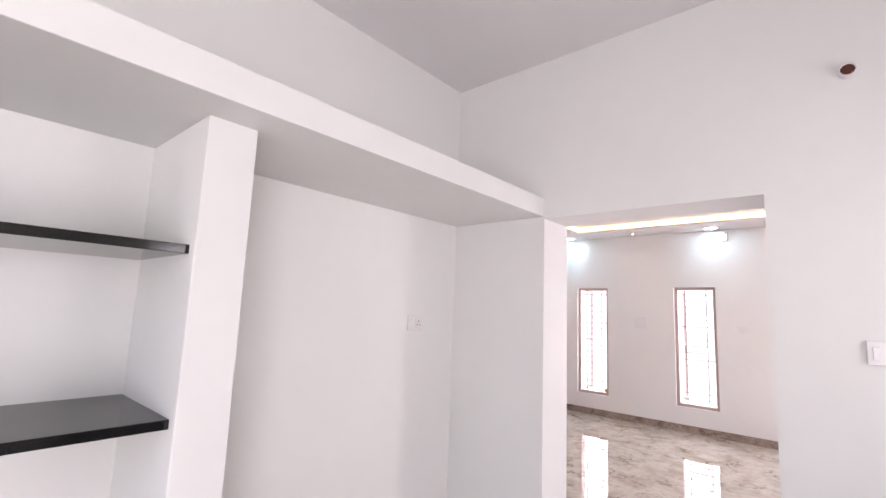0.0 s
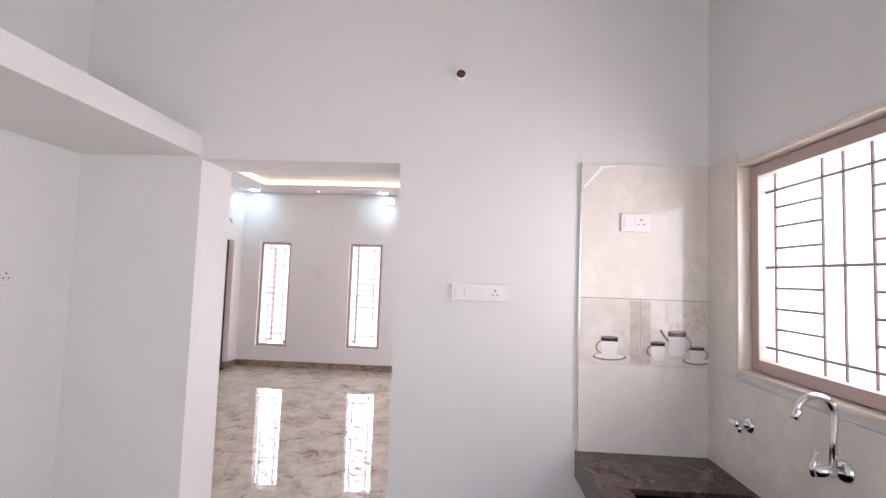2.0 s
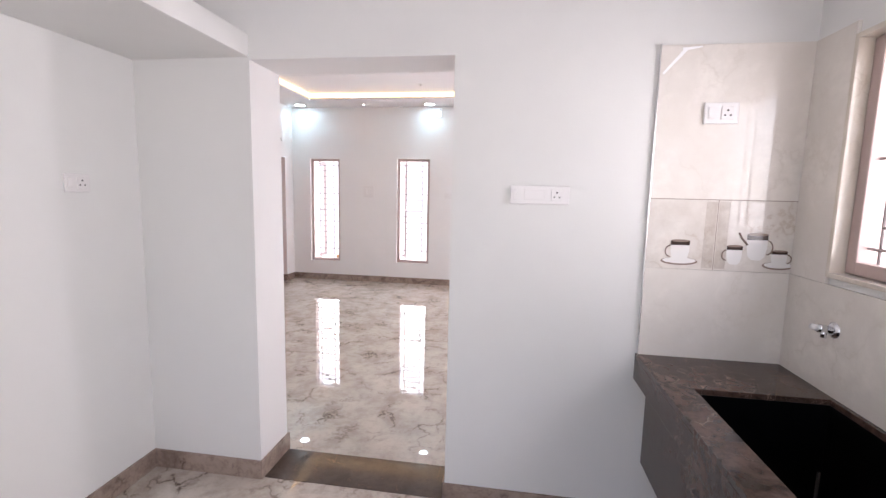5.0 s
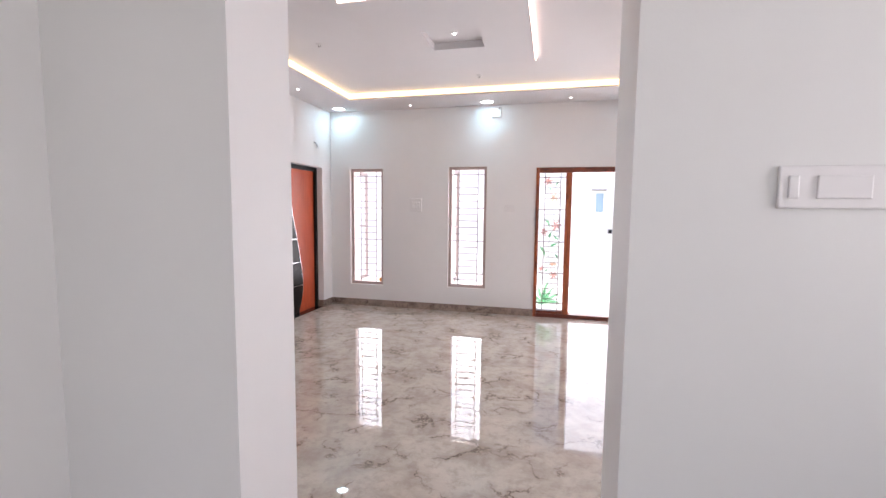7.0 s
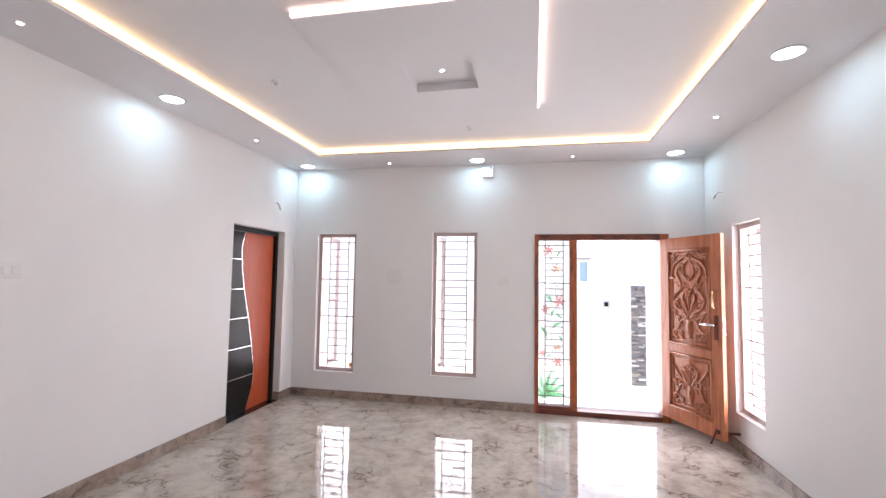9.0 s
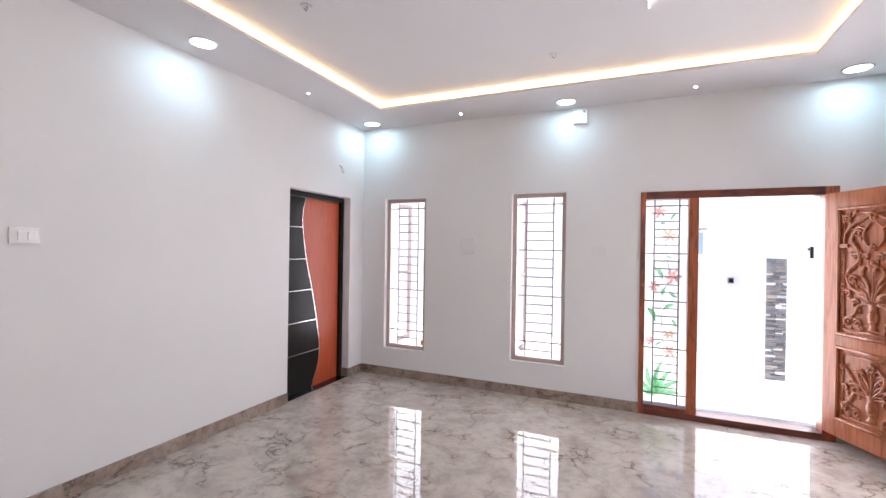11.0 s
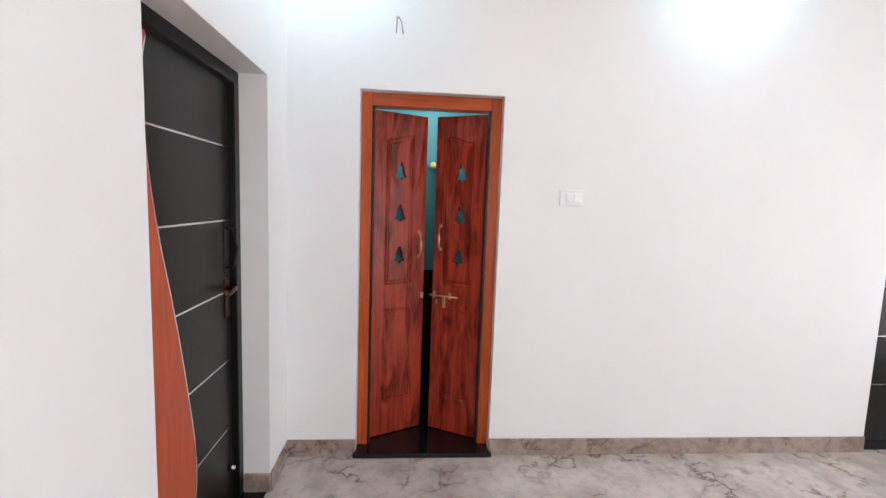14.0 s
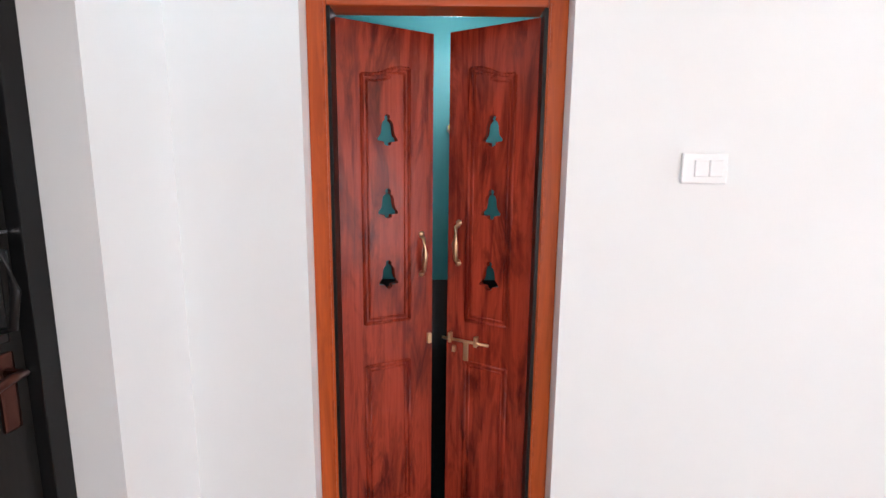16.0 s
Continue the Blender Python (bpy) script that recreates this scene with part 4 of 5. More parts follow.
def prayer_leaf(m, wide, right):
    lf = thing("prayer_room_door_leaf", m.translation, "reddish veneered door leaf with bell cut-outs standing ajar", "door", group="prayer room door leaves")

    def put(nm, bm, mat, parent=lf, lab="", smooth=False):
        return part(nm, placed(bm, m), mat, parent, lab, smooth)

    bm = bmesh.new()
    c = wide / 2
    slab(bm, [(0, 0), (wide, 0), (wide, 1.962), (0, 1.962)], 0, 0.03, [bell(c, 1.625), bell(c, 1.375), bell(c, 1.122)])
    body = put("leaf_board", bm, M_PDOOR)
    a, b = wide * 0.24, wide * 0.73
    ogee = [(a + (b - a) * i / 14, 1.80 + 0.035 * (1 / (1 + math.exp(-9 * (i / 14 - 0.5))))) for i in range(15)]
    if right:
        ogee = [(a + b - x, z) for x, z in reversed(ogee)]
    for loop in ([(a, 0.95), *ogee, (b, 0.95)], [(a, 0.22), (a, 0.79), (b, 0.79), (b, 0.22)]):
        for inset, r in ((0.0, 0.0066), (0.017, 0.0040)):
            bm = bmesh.new()
            q = [(x + (inset if x < c else -inset), 0.0, z + (inset if z < 0.6 or abs(z - 0.95) < 0.01 else -inset)) for x, z in loop]
            for u, v in zip(q, q[1:] + q[:1]):
                tube(bm, [u, v], r, 6)
            put("moulding", bm, M_PDOOR, body, smooth=True)
    h = 0.045 if right else wide - 0.045
    bm = bmesh.new()
    zc = 1.19 if not right else 1.235
    tube(bm, [(h, 0.0, zc - 0.068), (h, -0.025, zc - 0.06), (h, -0.032, zc), (h, -0.025, zc + 0.06), (h, 0.0, zc + 0.068)], [0.008, 0.0075, 0.011, 0.0075, 0.008], 8)
    for s in (-1, 1):
        lathe(bm, pose(h, 0.0, zc + s * 0.074, 90), [(0.011, 0), (0.011, 0.004), (0.005, 0.008)], 10)
    put("handle", bm, M_BRASS, lab="antique brass pull handle", smooth=True)
    if right:
        bm = bmesh.new()
        tube(bm, [(-0.012, -0.012, 0.872), (0.175, -0.012, 0.872)], 0.0055, 8)
        bolt = put("bolt", bm, M_BRASS, lab="antique brass sliding bolt", smooth=True)
        for x in (0.02, 0.125):
            bm = bmesh.new()
            box(bm, x - 0.006, x + 0.006, -0.019, 0, 0.858, 0.896, 0.002)
            put("bolt_keeper", bm, M_BRASS, bolt)
        bm = bmesh.new()
        box(bm, 0.078, 0.098, -0.02, -0.012, 0.80, 0.872, 0.003)
        put("hasp", bm, M_BRASS, bolt)
        bm = bmesh.new()
        box(bm, 0.028, 0.042, -0.014, 0, 0.822, 0.846, 0.003)
        put("staple", bm, M_BRASS, bolt)
    else:
        bm = bmesh.new()
        box(bm, wide - 0.022, wide - 0.006, -0.014, 0, 0.845, 0.885, 0.003)
        put("bolt_socket", bm, M_BRASS)


prayer_leaf(pose(-3.227, 4.740, 0.035, 0, 0, 90 + 27.0), 0.345, False)
prayer_leaf(pose(-3.367, 5.105, 0.035, 0, 0, 90 - 28.5), 0.33, True)

bm = bmesh.new()
walled(bm, "y", -4.45, -4.30, 4.28, 6.0, 0.92, 2.9)
walled(bm, "x", 4.13, 4.28, -4.45, -3.352, 0.92, 2.9)
walled(bm, "x", 6.0, 6.15, -4.45, -3.352, 0.92, 2.9)
walled(bm, "y", -3.375, -3.352, 4.28, pd0, 0.92, 2.9)
walled(bm, "y", -3.375, -3.352, pd1, 6.0, 0.92, 2.9)
solid("wall_prayer_room", bm, M_TEAL, "teal painted walls of the small prayer room", "wall")
bm = bmesh.new()
walled(bm, "y", -4.45, -4.295, 4.285, 5.995, 0, 0.92)
walled(bm, "x", 4.13, 4.285, -4.45, -3.352, 0, 0.92)
walled(bm, "x", 5.995, 6.15, -4.45, -3.352, 0, 0.92)
solid("wall_tiling_prayer_room", bm, M_DARKTILE, "dark glossy tiled lower wall of prayer room", "wall")
bm = bmesh.new()
box(bm, -4.45, -3.35, 4.13, 6.15, -0.1, 0.0)
solid("floor_prayer_room", bm, M_DARKTILE, "dark polished tile floor of prayer room", "floor")
bm = bmesh.new()
box(bm, -4.45, -3.35, 4.13, 6.15, 2.9, 3.0)
solid("ceiling_prayer_room", bm, M_TEAL, "teal painted ceiling of the prayer room", "ceiling")
bulb = thing("wall_bulb_holder", (-4.30, 5.13, 1.78), "small yellow bulb in a white wall holder", "bulb")
bm = bmesh.new()
lathe(bm, pose(-4.30, 5.13, 1.78, 0, 90), [(0.03, 0), (0.03, 0.02), (0.018, 0.03), (0.018, 0.06)], 12)
part("holder", bm, M_PLASTIC, bulb, smooth=True)
bm = bmesh.new()
lathe(bm, pose(-4.24, 5.13, 1.78, 0, 90), [(0.010, 0), (0.018, 0.015), (0.021, 0.03), (0.016, 0.042), (0.006, 0.05)], 12)
part("bulb", bm, glow("yellow_bulb", (1.0, 0.75, 0.12), 0.2), bulb, "yellow glowing bulb", smooth=True)
# unseen fill lamp added mid-room, apart from the bulb, to brighten the teal
lamp("prayer_room_fill", "POINT", Matrix.Translation((-3.9, 5.1, 2.15)), 2.4, (0.95, 0.98, 1.0), radius=0.06)


# ---- lights in the hall ceiling ----
def downlight(place):
    d = thing("ceiling_downlight", (0, 0, 0), "round cool white recessed ceiling downlight switched on", "downlight", group="hall downlights")
    bm = bmesh.new()
    lathe(bm, pose(0, 0, 0), [(0.078, -0.004), (0.078, -0.0045)], 28)
    part("diffuser", bm, M_DL, d, "glowing white diffuser")
    bm = bmesh.new()
    prof = [(0.080, -0.0035), (0.086, -0.009), (0.094, -0.006), (0.096, 0.0), (0.080, 0.0)]
    rings = [[bm.verts.new((r * math.cos(k * math.pi / 14), r * math.sin(k * math.pi / 14), h)) for k in range(28)] for r, h in prof]
    for q, w in zip(rings, rings[1:] + rings[:1]):
        for k in range(28):
            bm.faces.new((q[k], q[(k + 1) % 28], w[(k + 1) % 28], w[k]))
    part("rim", bm, M_PLASTIC, d, "white plastic rim", True)
    d.location = place
    return d


spots = [(x, y) for y in (8.873, 6.72, 4.58) for x in (-2.832, -0.685, 1.452)]
spots = [p for p in spots if p != (-0.685, 6.72)]
first = downlight((*spots[0], HH))
for p in spots[1:]:
    copy_thing(first, Matrix.Translation((*p, HH)))
for p in spots:
    lamp("downlight_beam", "AREA", Matrix.Translation((*p, HH - 0.012)), 0.95, (0.45, 0.86, 1.0), disk=0.15)


def small_spot(place):
    d = thing("ceiling_spot", (0, 0, 0), "tiny round white ceiling spot, lit", "ceiling spot", group="small ceiling spots")
    bm = bmesh.new()
    lathe(bm, pose(0, 0, 0), [(0.012, -0.006), (0.013, -0.004)], 14)
    part("lens", bm, M_SPOT, d, "glowing lens")
    bm = bmesh.new()
    lathe(bm, pose(0, 0, 0), [(0.022, -0.0035), (0.025, 0.0)], 16)
    part("rim", bm, M_PLASTIC, d, "white rim")
    d.location = place
    return d


s0 = small_spot((-2.828, 7.797, HH))
for p in ((-1.753, 8.87, HH), (0.386, 8.873, HH), (1.455, 7.80, HH), (-2.828, 5.65, HH), (1.455, 5.65, HH), (-0.68, 6.82, 3.018)):
    copy_thing(s0, Matrix.Translation(p))


def hook(place):
    d = thing("fan_hook_box", place, "white ceiling fan box with a bent metal hook", "fan hook")
    x, y, z = place
    bm = bmesh.new()
    lathe(bm, pose(x, y, z), [(0.032, -0.004), (0.036, 0.0)], 18)
    part("cover", bm, M_CEIL, d, smooth=True)
    bm = bmesh.new()
    tube(bm, [(x - 0.01, y, z), (x - 0.01, y, z - 0.02), (x, y, z - 0.03), (x + 0.01, y, z - 0.02), (x + 0.01, y, z)], 0.0028, 6)
    part("hook", bm, M_WIRE, d, smooth=True)


hook((-1.948, 6.745, TRAY))
hook((-0.648, 7.995, TRAY))


# ---- switches, sockets, wires ----
def plate(name, place, wide, high, facing, rockers, sockets, label):
    """A wall plate facing along the unit vector given, with rockers and three-pin sockets at offsets along its width."""
    d = thing(name, place, label, "switch" if name.startswith("switch") else "socket")
    turn = {"-y": 0, "+y": 180, "+x": 90, "-x": -90}[facing]
    m = pose(*place, 0, 0, turn)
    bm = bmesh.new()
    box(bm, -wide / 2, wide / 2, -0.011, 0, -high / 2, high / 2, 0.004)
    part("cover_plate", placed(bm, m), M_PLASTIC, d)
    for u, wid in rockers:
        bm = bmesh.new()
        box(bm, u - wid / 2, u + wid / 2, -0.016, -0.008, -high * 0.27, high * 0.27, 0.0025)
        part("rocker", placed(bm, m), M_PLASTIC, d)
    for u in sockets:
        bm = bmesh.new()
        box(bm, u - 0.024, u + 0.024, -0.0145, -0.008, -high * 0.3, high * 0.3, 0.002)
        face = part("socket_face", placed(bm, m), M_PLASTIC, d)
        for du, dz, r in ((0, 0.011, 0.0042), (-0.011, -0.009, 0.0036), (0.011, -0.009, 0.0036)):
            bm = bmesh.new()
            lathe(bm, m @ pose(u + du, -0.0146, dz, 90), [(r, 0), (r, 0.0008)], 10)
            part("pin_hole", bm, M_SLOT, face, "dark pin hole")
    return d


plate("switch_socket", (0.76, KY1, 1.526), 0.258, 0.082, "-y", ((-0.105, 0.018), (-0.022, 0.088)), (0.075,), "long white switch plate with a three-pin socket")
plate("switch_socket", (1.468, KY1 - 0.012, 1.872), 0.13, 0.085, "-y", ((-0.04, 0.022),), (0.022,), "white switch and socket plate on cream tiles")
plate("switch_socket", (KX0, 3.53, 1.533), 0.115, 0.08, "+x", ((-0.038, 0.022),), (0.018,), "white socket plate inside the recess")
plate("switch_plate", (HX0, 5.86, 1.537), 0.135, 0.09, "+x", ((-0.012, 0.040), (0.032, 0.040)), (), "white switch plate beside the prayer room door")
plate("switch_plate", (-1.735, HY1, 1.535), 0.18, 0.185, "-y", tuple((q, 0.022) for q in (-0.05, -0.025, 0.0, 0.025, 0.05)), (), "square white switch plate between the tall windows")
plate("switch_plate", (-0.38, HY1, 1.497), 0.13, 0.09, "-y", ((-0.03, 0.022), (0.0, 0.022)), (), "white switch plate beside the main door")
plate("switch_plate", (-1.236, HY0, 1.504), 0.15, 0.09, "+y", ((-0.03, 0.026), (0.0, 0.026), (0.03, 0.026)), (), "white switch plate beside the bedroom door")
bx = thing("meter_box", (-0.578, HY1, 2.805), "small white fuse box high under the ceiling", "fuse box")
boxpart("case", (-0.642, -0.512, HY1 - 0.05, HY1, 2.742, 2.872), M_PLASTIC, bx, bevel=0.006)
boxpart("switch", (-0.605, -0.57, HY1 - 0.056, HY1 - 0.048, 2.78, 2.81), M_PLASTIC, bx, bevel=0.002)
boxpart("clip", (-0.548, -0.528, HY1 - 0.056, HY1 - 0.048, 2.84, 2.865), M_BAR, bx, bevel=0.002)


def loose_wire(place, out, drop):
    d = thing("loose_wire", place, "short loose grey wire end poking from the wall", "wire")
    p = Vector(place)
    o = Vector(out)
    for k, s in enumerate((-1, 1)):
        side = Vector((-o.y, o.x, 0)).normalized() * 0.012 * s
        bm = bmesh.new()
        tube(bm, [p, p + o * 0.4 + side * 0.3, p + o * 0.8 + side + Vector((0, 0, -drop * 0.4)), p + o + side * 1.5 + Vector((0, 0, -drop))], 0.0035, 6)
        part("strand", bm, M_WIRE, d, smooth=True)


loose_wire((HX0, 4.855, 2.44), (0.09, 0.02, 0), 0.10)
loose_wire((HX0, 8.61, 2.40), (0.06, 0.0, 0), 0.09)
loose_wire((HX1, 8.615, 2.42), (-0.08, 0.0, 0), 0.06)

# ---- kitchen: loft slab, partition, black shelves ----
bm = bmesh.new()
box(bm, KX0, -0.618, KY0, KY1, 2.142, 2.246, 0.004)
solid("loft_slab", bm, M_KWALL, "white painted concrete loft slab along the kitchen wall", "loft")
bm = bmesh.new()
box(bm, KX0, -0.763, 2.17, 2.314, 0.0, 2.142, 0.004)
solid("wall_partition", bm, M_KWALL, "white painted partition between recess and shelves", "wall")
for z in (1.298, 1.768):
    bm = bmesh.new()
    box(bm, KX0, -0.80, KY0 + 0.4, 2.17, z - 0.026, z, 0.002)
    tagged(new("shelf", mesh_of("shelf", bm, M_BLACK_STONE)), "black polished granite shelf built into the recess", "shelf", "granite shelves")

# exhaust pipe stub high on the wall
pipe = thing("pipe_stub", (0.644, KY1, 2.563), "white plastic pipe stub, rusty inside, in the wall", "pipe")
bm = bmesh.new()
n = 20
prof = [(0.028, 0.0), (0.028, 0.03), (0.022, 0.03), (0.022, 0.002)]
mm = pose(0.644, KY1, 2.563, 90)
rings = [[bm.verts.new(mm @ Vector((r * math.cos(2 * math.pi * k / n), r * math.sin(2 * math.pi * k / n), h))) for k in range(n)] for r, h in prof]
for q, w in zip(rings, rings[1:]):
    for k in range(n):
        bm.faces.new((q[k], q[(k + 1) % n], w[(k + 1) % n], w[k]))
part("pipe_wall", bm, M_PLASTIC, pipe, smooth=True)
bm = bmesh.new()
lathe(bm, mm, [(0.0215, 0.001), (0.0215, 0.022)], 20)
part("plug", bm, M_RUST, pipe, "rusty brown inside")

# ---- sink counter ----
CX, CZ, CN = 1.213, 0.833, 2.35
sink = thing("sink_counter", (1.50, 3.1, 0.315), "brown granite sink counter with a deep black basin", "sink")
HOLE = (1.328, 1.775, 2.80, 3.515)
bm = bmesh.new()
for b in ((CX, KX1, HOLE[3], KY1), (CX, KX1, CN, HOLE[2]), (CX, HOLE[0], HOLE[2], HOLE[3]), (HOLE[1], KX1, HOLE[2], HOLE[3])):
    box(bm, *b, CZ - 0.02, CZ)
bmesh.ops.remove_doubles(bm, verts=bm.verts, dist=0.0001)
part("worktop", bm, M_SINK, sink, "polished brown granite top")
boxpart("front_lip", (CX, CX + 0.02, CN, KY1, CZ - 0.118, CZ - 0.021), M_SINK, sink, bevel=0.002)
boxpart("apron", (1.272, 1.292, CN, KY1, 0.315, CZ - 0.021), M_SINK, sink, bevel=0.002)
boxpart("apron_return", (1.292, KX1, CN, CN + 0.02, 0.315, CZ - 0.021), M_SINK, sink, bevel=0.002)
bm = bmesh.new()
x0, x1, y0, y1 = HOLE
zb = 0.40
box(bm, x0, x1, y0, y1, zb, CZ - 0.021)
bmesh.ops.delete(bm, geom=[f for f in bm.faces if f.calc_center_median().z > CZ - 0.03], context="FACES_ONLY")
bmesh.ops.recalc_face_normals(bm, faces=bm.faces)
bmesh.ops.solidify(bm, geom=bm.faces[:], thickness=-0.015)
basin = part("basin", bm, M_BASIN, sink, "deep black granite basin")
bm = bmesh.new()
lathe(bm, pose(1.698, 3.435, zb + 0.0155), [(0.055, 0.0), (0.055, 0.005), (0.045, 0.008), (0.04, 0.005)], 22)
drain = part("drain", bm, M_CHROME, basin, "round steel drain", True)
for k in range(7):
    a = k * 2 * math.pi / 6
    r = 0.0 if k == 6 else 0.022
    bm = bmesh.new()
    lathe(bm, pose(1.698 + r * math.cos(a), 3.435 + r * math.sin(a), zb + 0.021), [(0.0055, 0), (0.0055, 0.0035)], 8)
    part("drain_hole", bm, M_SLOT, drain)


boxpart("corner_seam", (HOLE[1] - 0.023, HOLE[1] - 0.0152, HOLE[3] - 0.023, HOLE[3] - 0.0152, zb + 0.016, zb + 0.17), M_SEAM, basin, "pale cement line in the basin corner")

# ---- taps ----
fau = thing("sink_faucet", (KX1 - 0.012, 3.138, 1.07), "chrome wall-mounted swan-neck sink faucet", "faucet")
bm = bmesh.new()
lathe(bm, pose(1.795, 3.138, 1.080, 0, -90), [(0.032, 0), (0.032, 0.004), (0.024, 0.014), (0.018, 0.016)], 20)
part("flange", bm, M_CHROME, fau, smooth=True)
bm = bmesh.new()
tube(bm, [(1.783, 3.138, 1.080), (1.713, 3.138, 1.080)], [0.016, 0.018], 14)
part("body", bm, M_CHROME, fau, smooth=True)
bm = bmesh.new()
neck = [(1.760, 3.138, 1.087), (1.764, 3.138, 1.172), (1.768, 3.138, 1.232)]
for k in range(11):
    a = math.radians(0 + 15.5 * k)
    neck.append((1.716 + 0.052 * math.cos(a), 3.138, 1.237 + 0.052 * math.sin(a)))
neck.append((1.658, 3.138, 1.227))
tube(bm, neck, 0.0095, 12)
part("neck", bm, M_CHROME, fau, smooth=True)
bm = bmesh.new()
tube(bm, [(1.665, 3.138, 1.244), (1.655, 3.138, 1.220)], 0.0115, 12)
part("nozzle", bm, M_CHROME, fau, smooth=True)
bm = bmesh.new()
tube(bm, [(1.710, 3.138, 1.067), (1.703, 3.138, 1.082), (1.716, 3.138, 1.134)], [0.011, 0.010, 0.007], 10)
part("lever", bm, M_CHROME, fau, smooth=True)
tap = thing("wall_tap", (KX1 - 0.012, 3.568, 1.07), "small chrome angle tap on the tiled wall", "tap")
bm = bmesh.new()
lathe(bm, pose(1.795, 3.568, 1.070, 0, -90), [(0.03, 0), (0.03, 0.004), (0.02, 0.012)], 18)
part("flange", bm, M_CHROME, tap, smooth=True)
bm = bmesh.new()
tube(bm, [(1.788, 3.568, 1.070), (1.748, 3.568, 1.075), (1.738, 3.568, 1.075)], [0.013, 0.015, 0.014], 12)
part("body", bm, M_CHROME, tap, smooth=True)
bm = bmesh.new()
tube(bm, [(1.738, 3.568, 1.075), (1.716, 3.568, 1.082)], [0.012, 0.010], 10)
part("knob", bm, M_PLASTIC, tap, "white tap knob", True)
bm = bmesh.new()
tube(bm, [(1.760, 3.568, 1.070), (1.760, 3.568, 1.042)], 0.010, 10)
part("outlet", bm, M_CHROME, tap, smooth=True)

# ---- outside: yard, porch, gate wall with a slate strip, boundary wall over the lane, far house ----
GZ = -0.53
bm = bmesh.new()
box(bm, -400, 400, -400, 400, GZ - 0.2, GZ)
solid("ground", bm, M_GROUND, "pale concrete yard running out to the horizon", "ground")
bm = bmesh.new()
for k, (y0, y1) in enumerate(((9.36, 10.5), (10.5, 10.85), (10.85, 11.2))):
    box(bm, -0.6, 2.3, y0, y1, GZ, -0.03 - 0.165 * k, 0.005)
solid("porch", bm, M_PORCH, "pale tiled porch slab with two steps", "porch")
bm = bmesh.new()
walled(bm, "x", 13.28, 13.48, 1.56, 8.3, GZ, 2.9)
box(bm, 1.52, 8.3, 13.24, 13.52, 2.9, 2.97, 0.01)
solid("gate_wall", bm, M_OUTWALL, "white painted gate wall in bright sun", "wall")
bm = bmesh.new()
walled(bm, "x", 15.0, 15.2, -30, 30, GZ, 1.30)
box(bm, -30, 30, 14.96, 15.24, 1.30, 1.36, 0.01)
solid("compound_wall", bm, M_OUTWALL, "low white painted boundary wall across the lane", "wall")
# added sunlit backdrop, so the kitchen window looks out on white, not sky
bm = bmesh.new()
walled(bm, "y", 8.3, 8.5, -9, 38.0, GZ, 7.0)
solid("backdrop_wall", bm, M_OUTWALL, "tall white wall added as bright backdrop hiding the sky", "wall")
# house around the far window; its wall is oversized to cover the sky
far = thing("far_house", (0, 41.0, GZ), "large white house far off across the lane", "house")
bm = bmesh.new()
walled(bm, "x", 41.0, 41.3, -45, 45, GZ, 14.0, [(3.55, 4.2, 1.35, 2.95)])
part("wall", bm, M_OUTWALL, far)
boxpart("roof", (-45.4, 45.4, 40.6, 50.0, 14.0, 14.3), M_OUTWALL, far, bevel=0.02)
blue = boxpart("window", (3.55, 4.2, 41.1, 41.16, 1.35, 2.95), M_BLUEGLASS, far, "blue glazed window")
for b in ((3.5, 3.58, 1.3, 3.0), (4.17, 4.25, 1.3, 3.0), (3.58, 4.17, 1.3, 1.38), (3.58, 4.17, 2.92, 3.0)):
    boxpart("window_frame", (b[0], b[1], 40.95, 41.1, b[2], b[3]), M_OUTWALL, blue, bevel=0.01)
boxpart("awning", (3.2, 4.35, 40.3, 41.0, 3.12, 3.2), M_SLATE, far, "grey awning slab over the window", 0.02)
fixture = thing("outdoor_wall_lamp", (2.42, 13.26, 1.55), "small black wall lamp on the gate wall", "wall lamp")
boxpart("arm", (2.40, 2.44, 13.19, 13.28, 1.56, 1.60), M_BLACKFRAME, fixture, bevel=0.004)
boxpart("shade", (2.40, 2.44, 13.14, 13.19, 1.44, 1.62), M_BLACKFRAME, fixture, bevel=0.008)
meterbox = thing("wall_fixture", (1.65, 14.98, 0.92), "small dark fitting on the sunlit boundary wall", "fitting")
boxpart("case", (1.60, 1.70, 14.93, 15.0, 0.90, 1.01), M_SLATE, meterbox, bevel=0.006)
boxpart("cover", (1.615, 1.685, 14.918, 14.93, 0.915, 0.995), M_BLACKFRAME, meterbox, bevel=0.003)

# ---- wall tiles of the kitchen ----
tiled = thing("wall_tiling_kitchen", (1.47, KY1, 0.80), "glossy cream wall tiles above the sink", "wall tiles", "structure")
TT = 0.012


def tile(b, mat, lab=""):
    return boxpart("tile", b, mat, tiled, lab, 0.0003)


tx0, g = 1.222, 0.0004
tile((tx0, KX1, KY1 - TT, KY1, 1.5235, 2.145), M_TILE)
tile((tx0, 1.495 - g, KY1 - TT, KY1, 1.224 + g, 1.522 - g), M_TILE_DECOR, "decor tile with printed coffee cup")
tile((1.495 + g, KX1, KY1 - TT, KY1, 1.224 + g, 1.522 - g), M_TILE_DECOR, "decor tile with printed crockery")
tile((tx0, KX1, KY1 - TT, KY1, CZ, 1.224 - g), M_TILE)
ex = (KX1 - TT, KX1)
tile((*ex, ky1 + g, KY1 - TT, 1.522 + g, 2.145), M_TILE)
tile((*ex, ky1 + g, KY1 - TT, 1.224 + g, 1.522 - g), M_TILE)
y = KY1 - TT
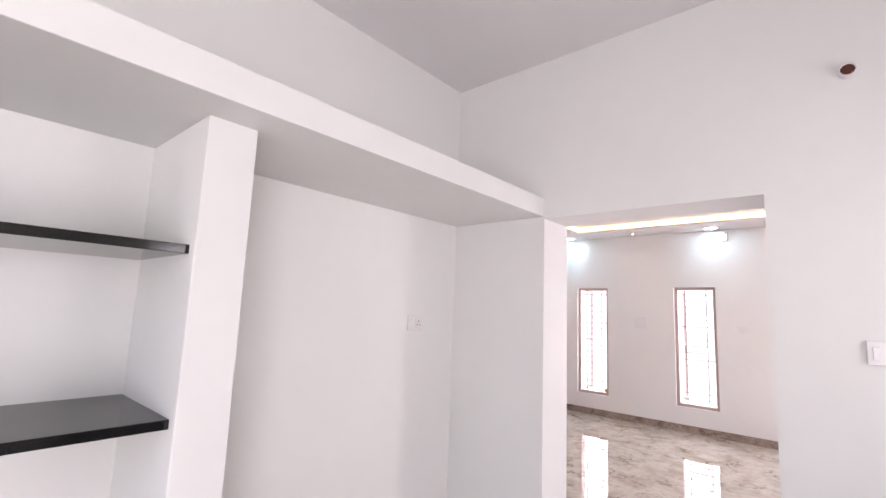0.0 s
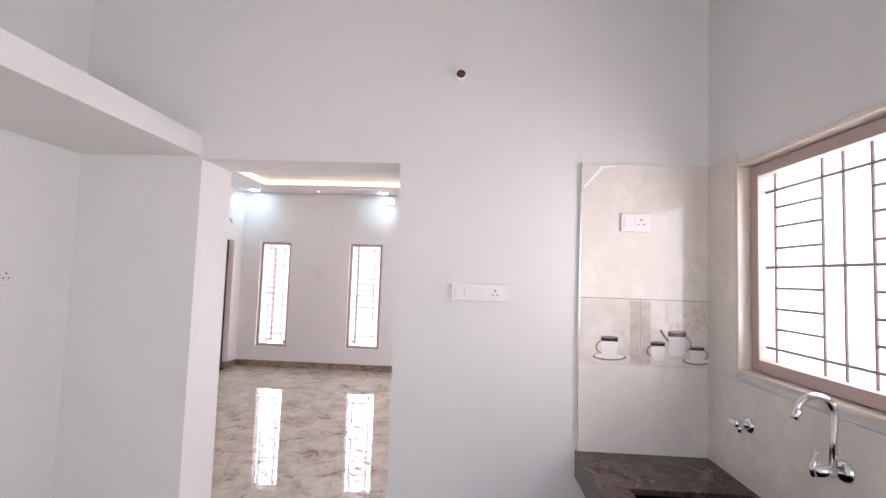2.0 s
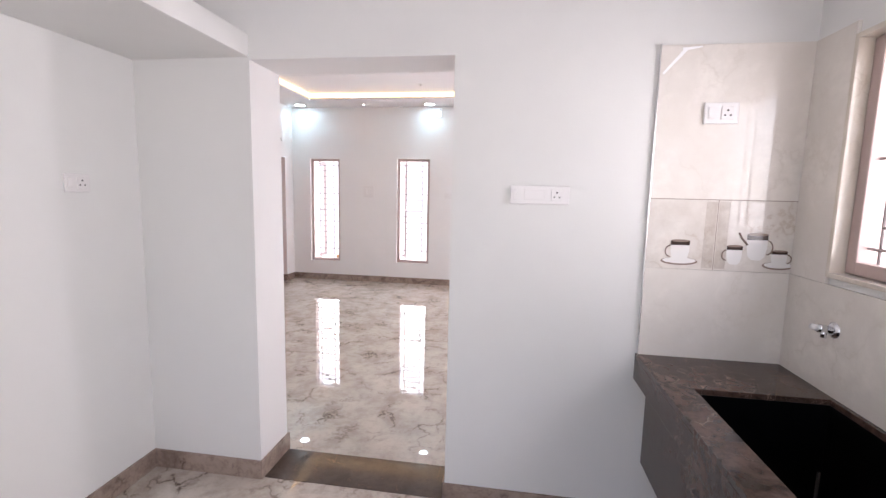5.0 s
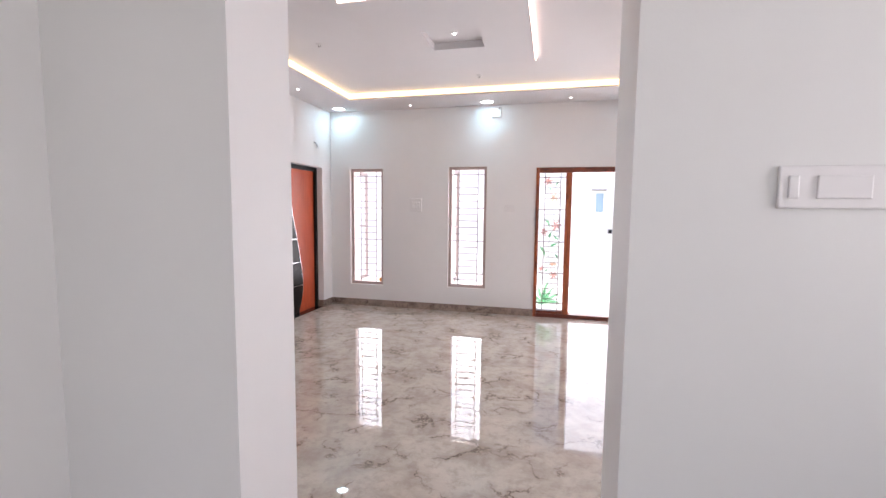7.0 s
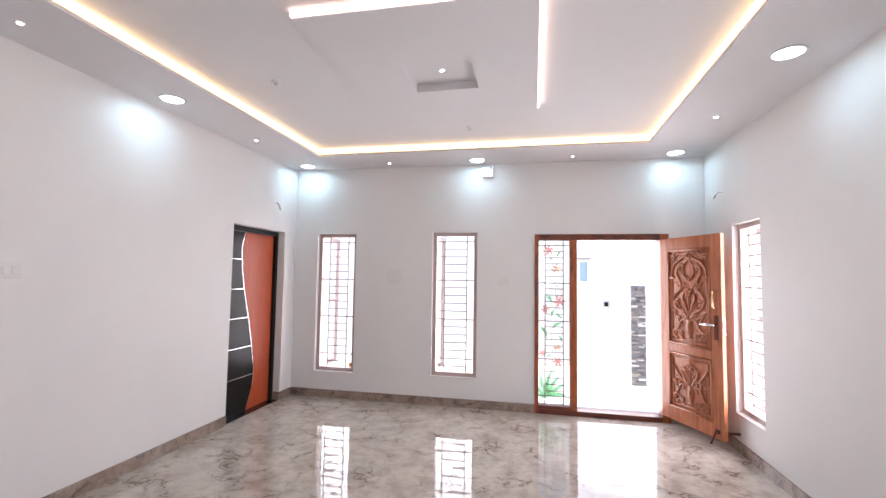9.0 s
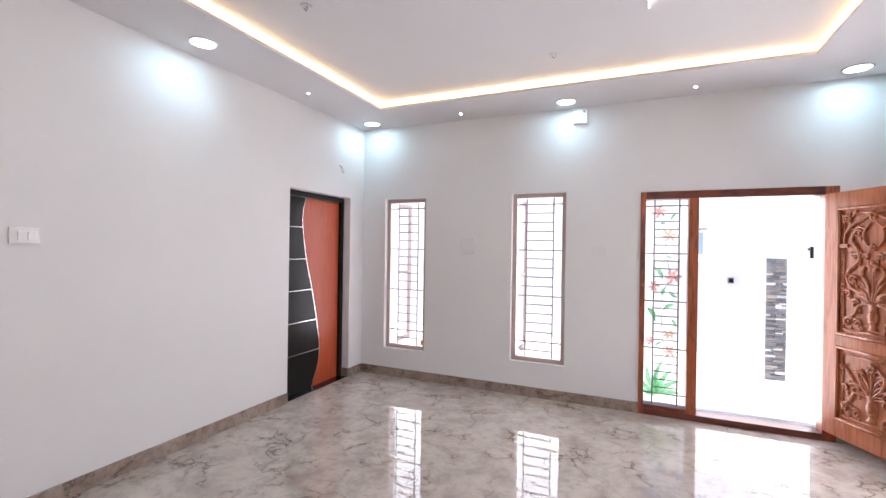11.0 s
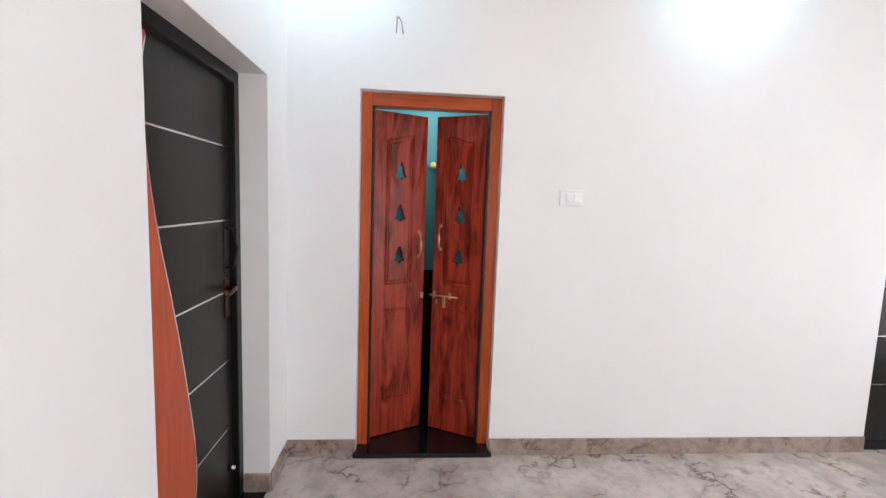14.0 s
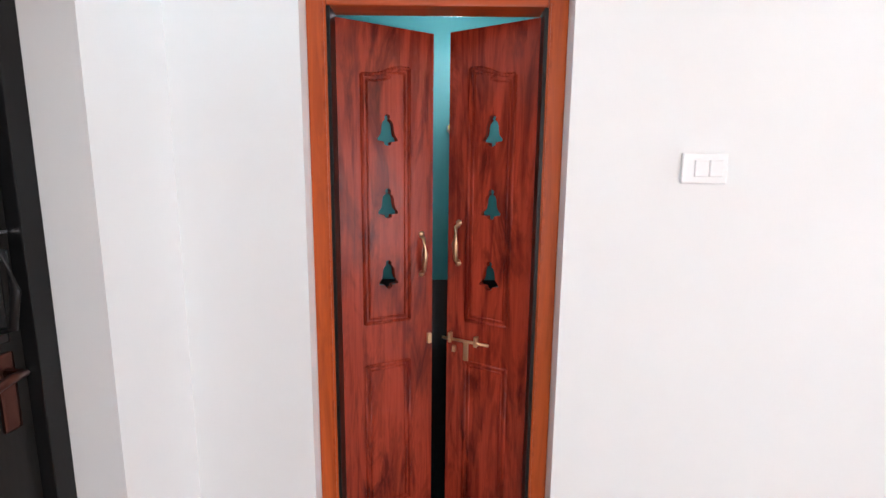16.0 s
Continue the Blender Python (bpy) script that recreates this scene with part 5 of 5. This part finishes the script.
while y > 1.0:
    yn = max(y - 0.60, 1.0)
    tile((*ex, yn + g, y - g, CZ, 1.224 - g), M_TILE)
    y = yn
y = ky0
while y > 1.0:
    yn = max(y - 0.60, 1.0)
    tile((*ex, yn + g, y - g, 1.522 + g, 2.145), M_TILE)
    tile((*ex, yn + g, y - g, 1.224 + g, 1.522 - g), M_TILE)
    y = yn
for b in ((tx0, KX1 - TT, 1.5205, 1.5237), (1.4935, 1.4965, 1.2252, 1.5205)):
    boxpart("joint", (b[0], b[1], KY1 - TT - 0.0006, KY1 - TT + 0.004, b[2], b[3]), M_GROUT, tiled, "brown tile joint")
for x in (1.470, 1.520):
    boxpart("printed_border", (x - 0.021, x + 0.021, KY1 - TT - 0.0005, KY1 - TT + 0.002, 1.232, 1.514), M_TILE_BORDER, tiled, "brown mottled printed border")
bm = bmesh.new()
box(bm, tx0 - 0.004, tx0, KY1 - TT - 0.002, KY1, CZ, 2.149, 0.001)
part("edge_strip", bm, M_STRIP, tiled, "thin bright tile edge strip")
film = bmesh.new()
slab(film, [(1.232, 2.036), (1.238, 2.029), (1.322, 2.123), (1.377, 2.133), (1.377, 2.139), (1.302, 2.133), (1.304, 2.123)], KY1 - TT - 0.0015, KY1 - TT)
part("film_edge", film, M_FILM, tiled, "shiny leftover edge of protective film")


def disc_print(name, cx, cz, rx, rz, mat, lift, parent=tiled, label=""):
    bm = bmesh.new()
    slab(bm, [(cx + rx * math.cos(k * math.pi / 12), cz + rz * math.sin(k * math.pi / 12)) for k in range(24)], KY1 - TT - lift, KY1 - TT - lift + 0.0004)
    return part(name, bm, mat, parent, label)


def cup_print(cx, base_z, w, h, saucer, handle, spout=False):
    y = KY1 - TT
    if saucer:
        disc_print("printed_saucer", cx, base_z + 0.006, w * 0.98, 0.017, M_CUPSHADE, 0.0010)
        disc_print("printed_saucer", cx, base_z + 0.009, w * 0.88, 0.013, M_CUP, 0.0015)
    pts = [(cx - w * 0.5, base_z + h), (cx - w * 0.49, base_z + h * 0.5), (cx - w * 0.40, base_z + h * 0.18), (cx - w * 0.22, base_z + 0.004), (cx + w * 0.22, base_z + 0.004),
           (cx + w * 0.40, base_z + h * 0.18), (cx + w * 0.49, base_z + h * 0.5), (cx + w * 0.5, base_z + h)]
    bm = bmesh.new()
    slab(bm, pts, y - 0.0020, y - 0.0016)
    part("printed_cup", bm, M_CUP, tiled, "printed white cup")
    bm = bmesh.new()
    slab(bm, [(cx - w * 0.5, base_z + h), (cx - w * 0.495, base_z + h * 0.80), (cx + w * 0.495, base_z + h * 0.80), (cx + w * 0.5, base_z + h)], y - 0.0025, y - 0.0021)
    part("printed_band", bm, M_CUPBAND, tiled, "printed dark rim band")
    disc_print("printed_rim", cx, base_z + h, w * 0.5, h * 0.06, M_CUPSHADE, 0.0030)
    bm = bmesh.new()
    hx = cx + handle * w * 0.5
    arc = [(hx + handle * w * 0.26 * math.sin(t), y - 0.0015, base_z + h * 0.52 + h * 0.26 * math.cos(t)) for t in [i * math.pi / 10 for i in range(11)]]
    tube(bm, arc, 0.0025, 5)
    if spout:
        tube(bm, [(cx - w * 0.45, y - 0.0015, base_z + h * 0.6), (cx - w * 0.75, y - 0.0015, base_z + h * 0.85), (cx - w * 0.9, y - 0.0015, base_z + h * 1.05)], 0.004, 5)
    part("printed_handle", bm, M_CUPSHADE, tiled, smooth=True)


cup_print(1.358, 1.252, 0.076, 0.094, True, -1)
cup_print(1.573, 1.249, 0.062, 0.082, False, -1)
cup_print(1.657, 1.270, 0.080, 0.112, False, 1, True)
cup_print(1.745, 1.248, 0.062, 0.068, True, 1)

# ---- slate strip on the compound wall, stone by stone ----
cladding = thing("slate_cladding", (1.995, 13.28, GZ), "strip of stacked grey slate stones on the gate wall", "stone cladding", "structure")
rnd = random.Random(11)
z = GZ
while z < 1.42:
    h = rnd.choice((0.026, 0.034, 0.042))
    x = 1.865
    while x < 2.135:
        w = min(rnd.uniform(0.06, 0.16), 2.135 - x)
        if 2.135 - (x + w) < 0.03:
            w = 2.135 - x
        boxpart("stone", (x, x + w - 0.003, 13.28 - rnd.uniform(0.015, 0.045), 13.28, z, z + h - 0.003), M_SLATE, cladding)
        x += w
    z += h
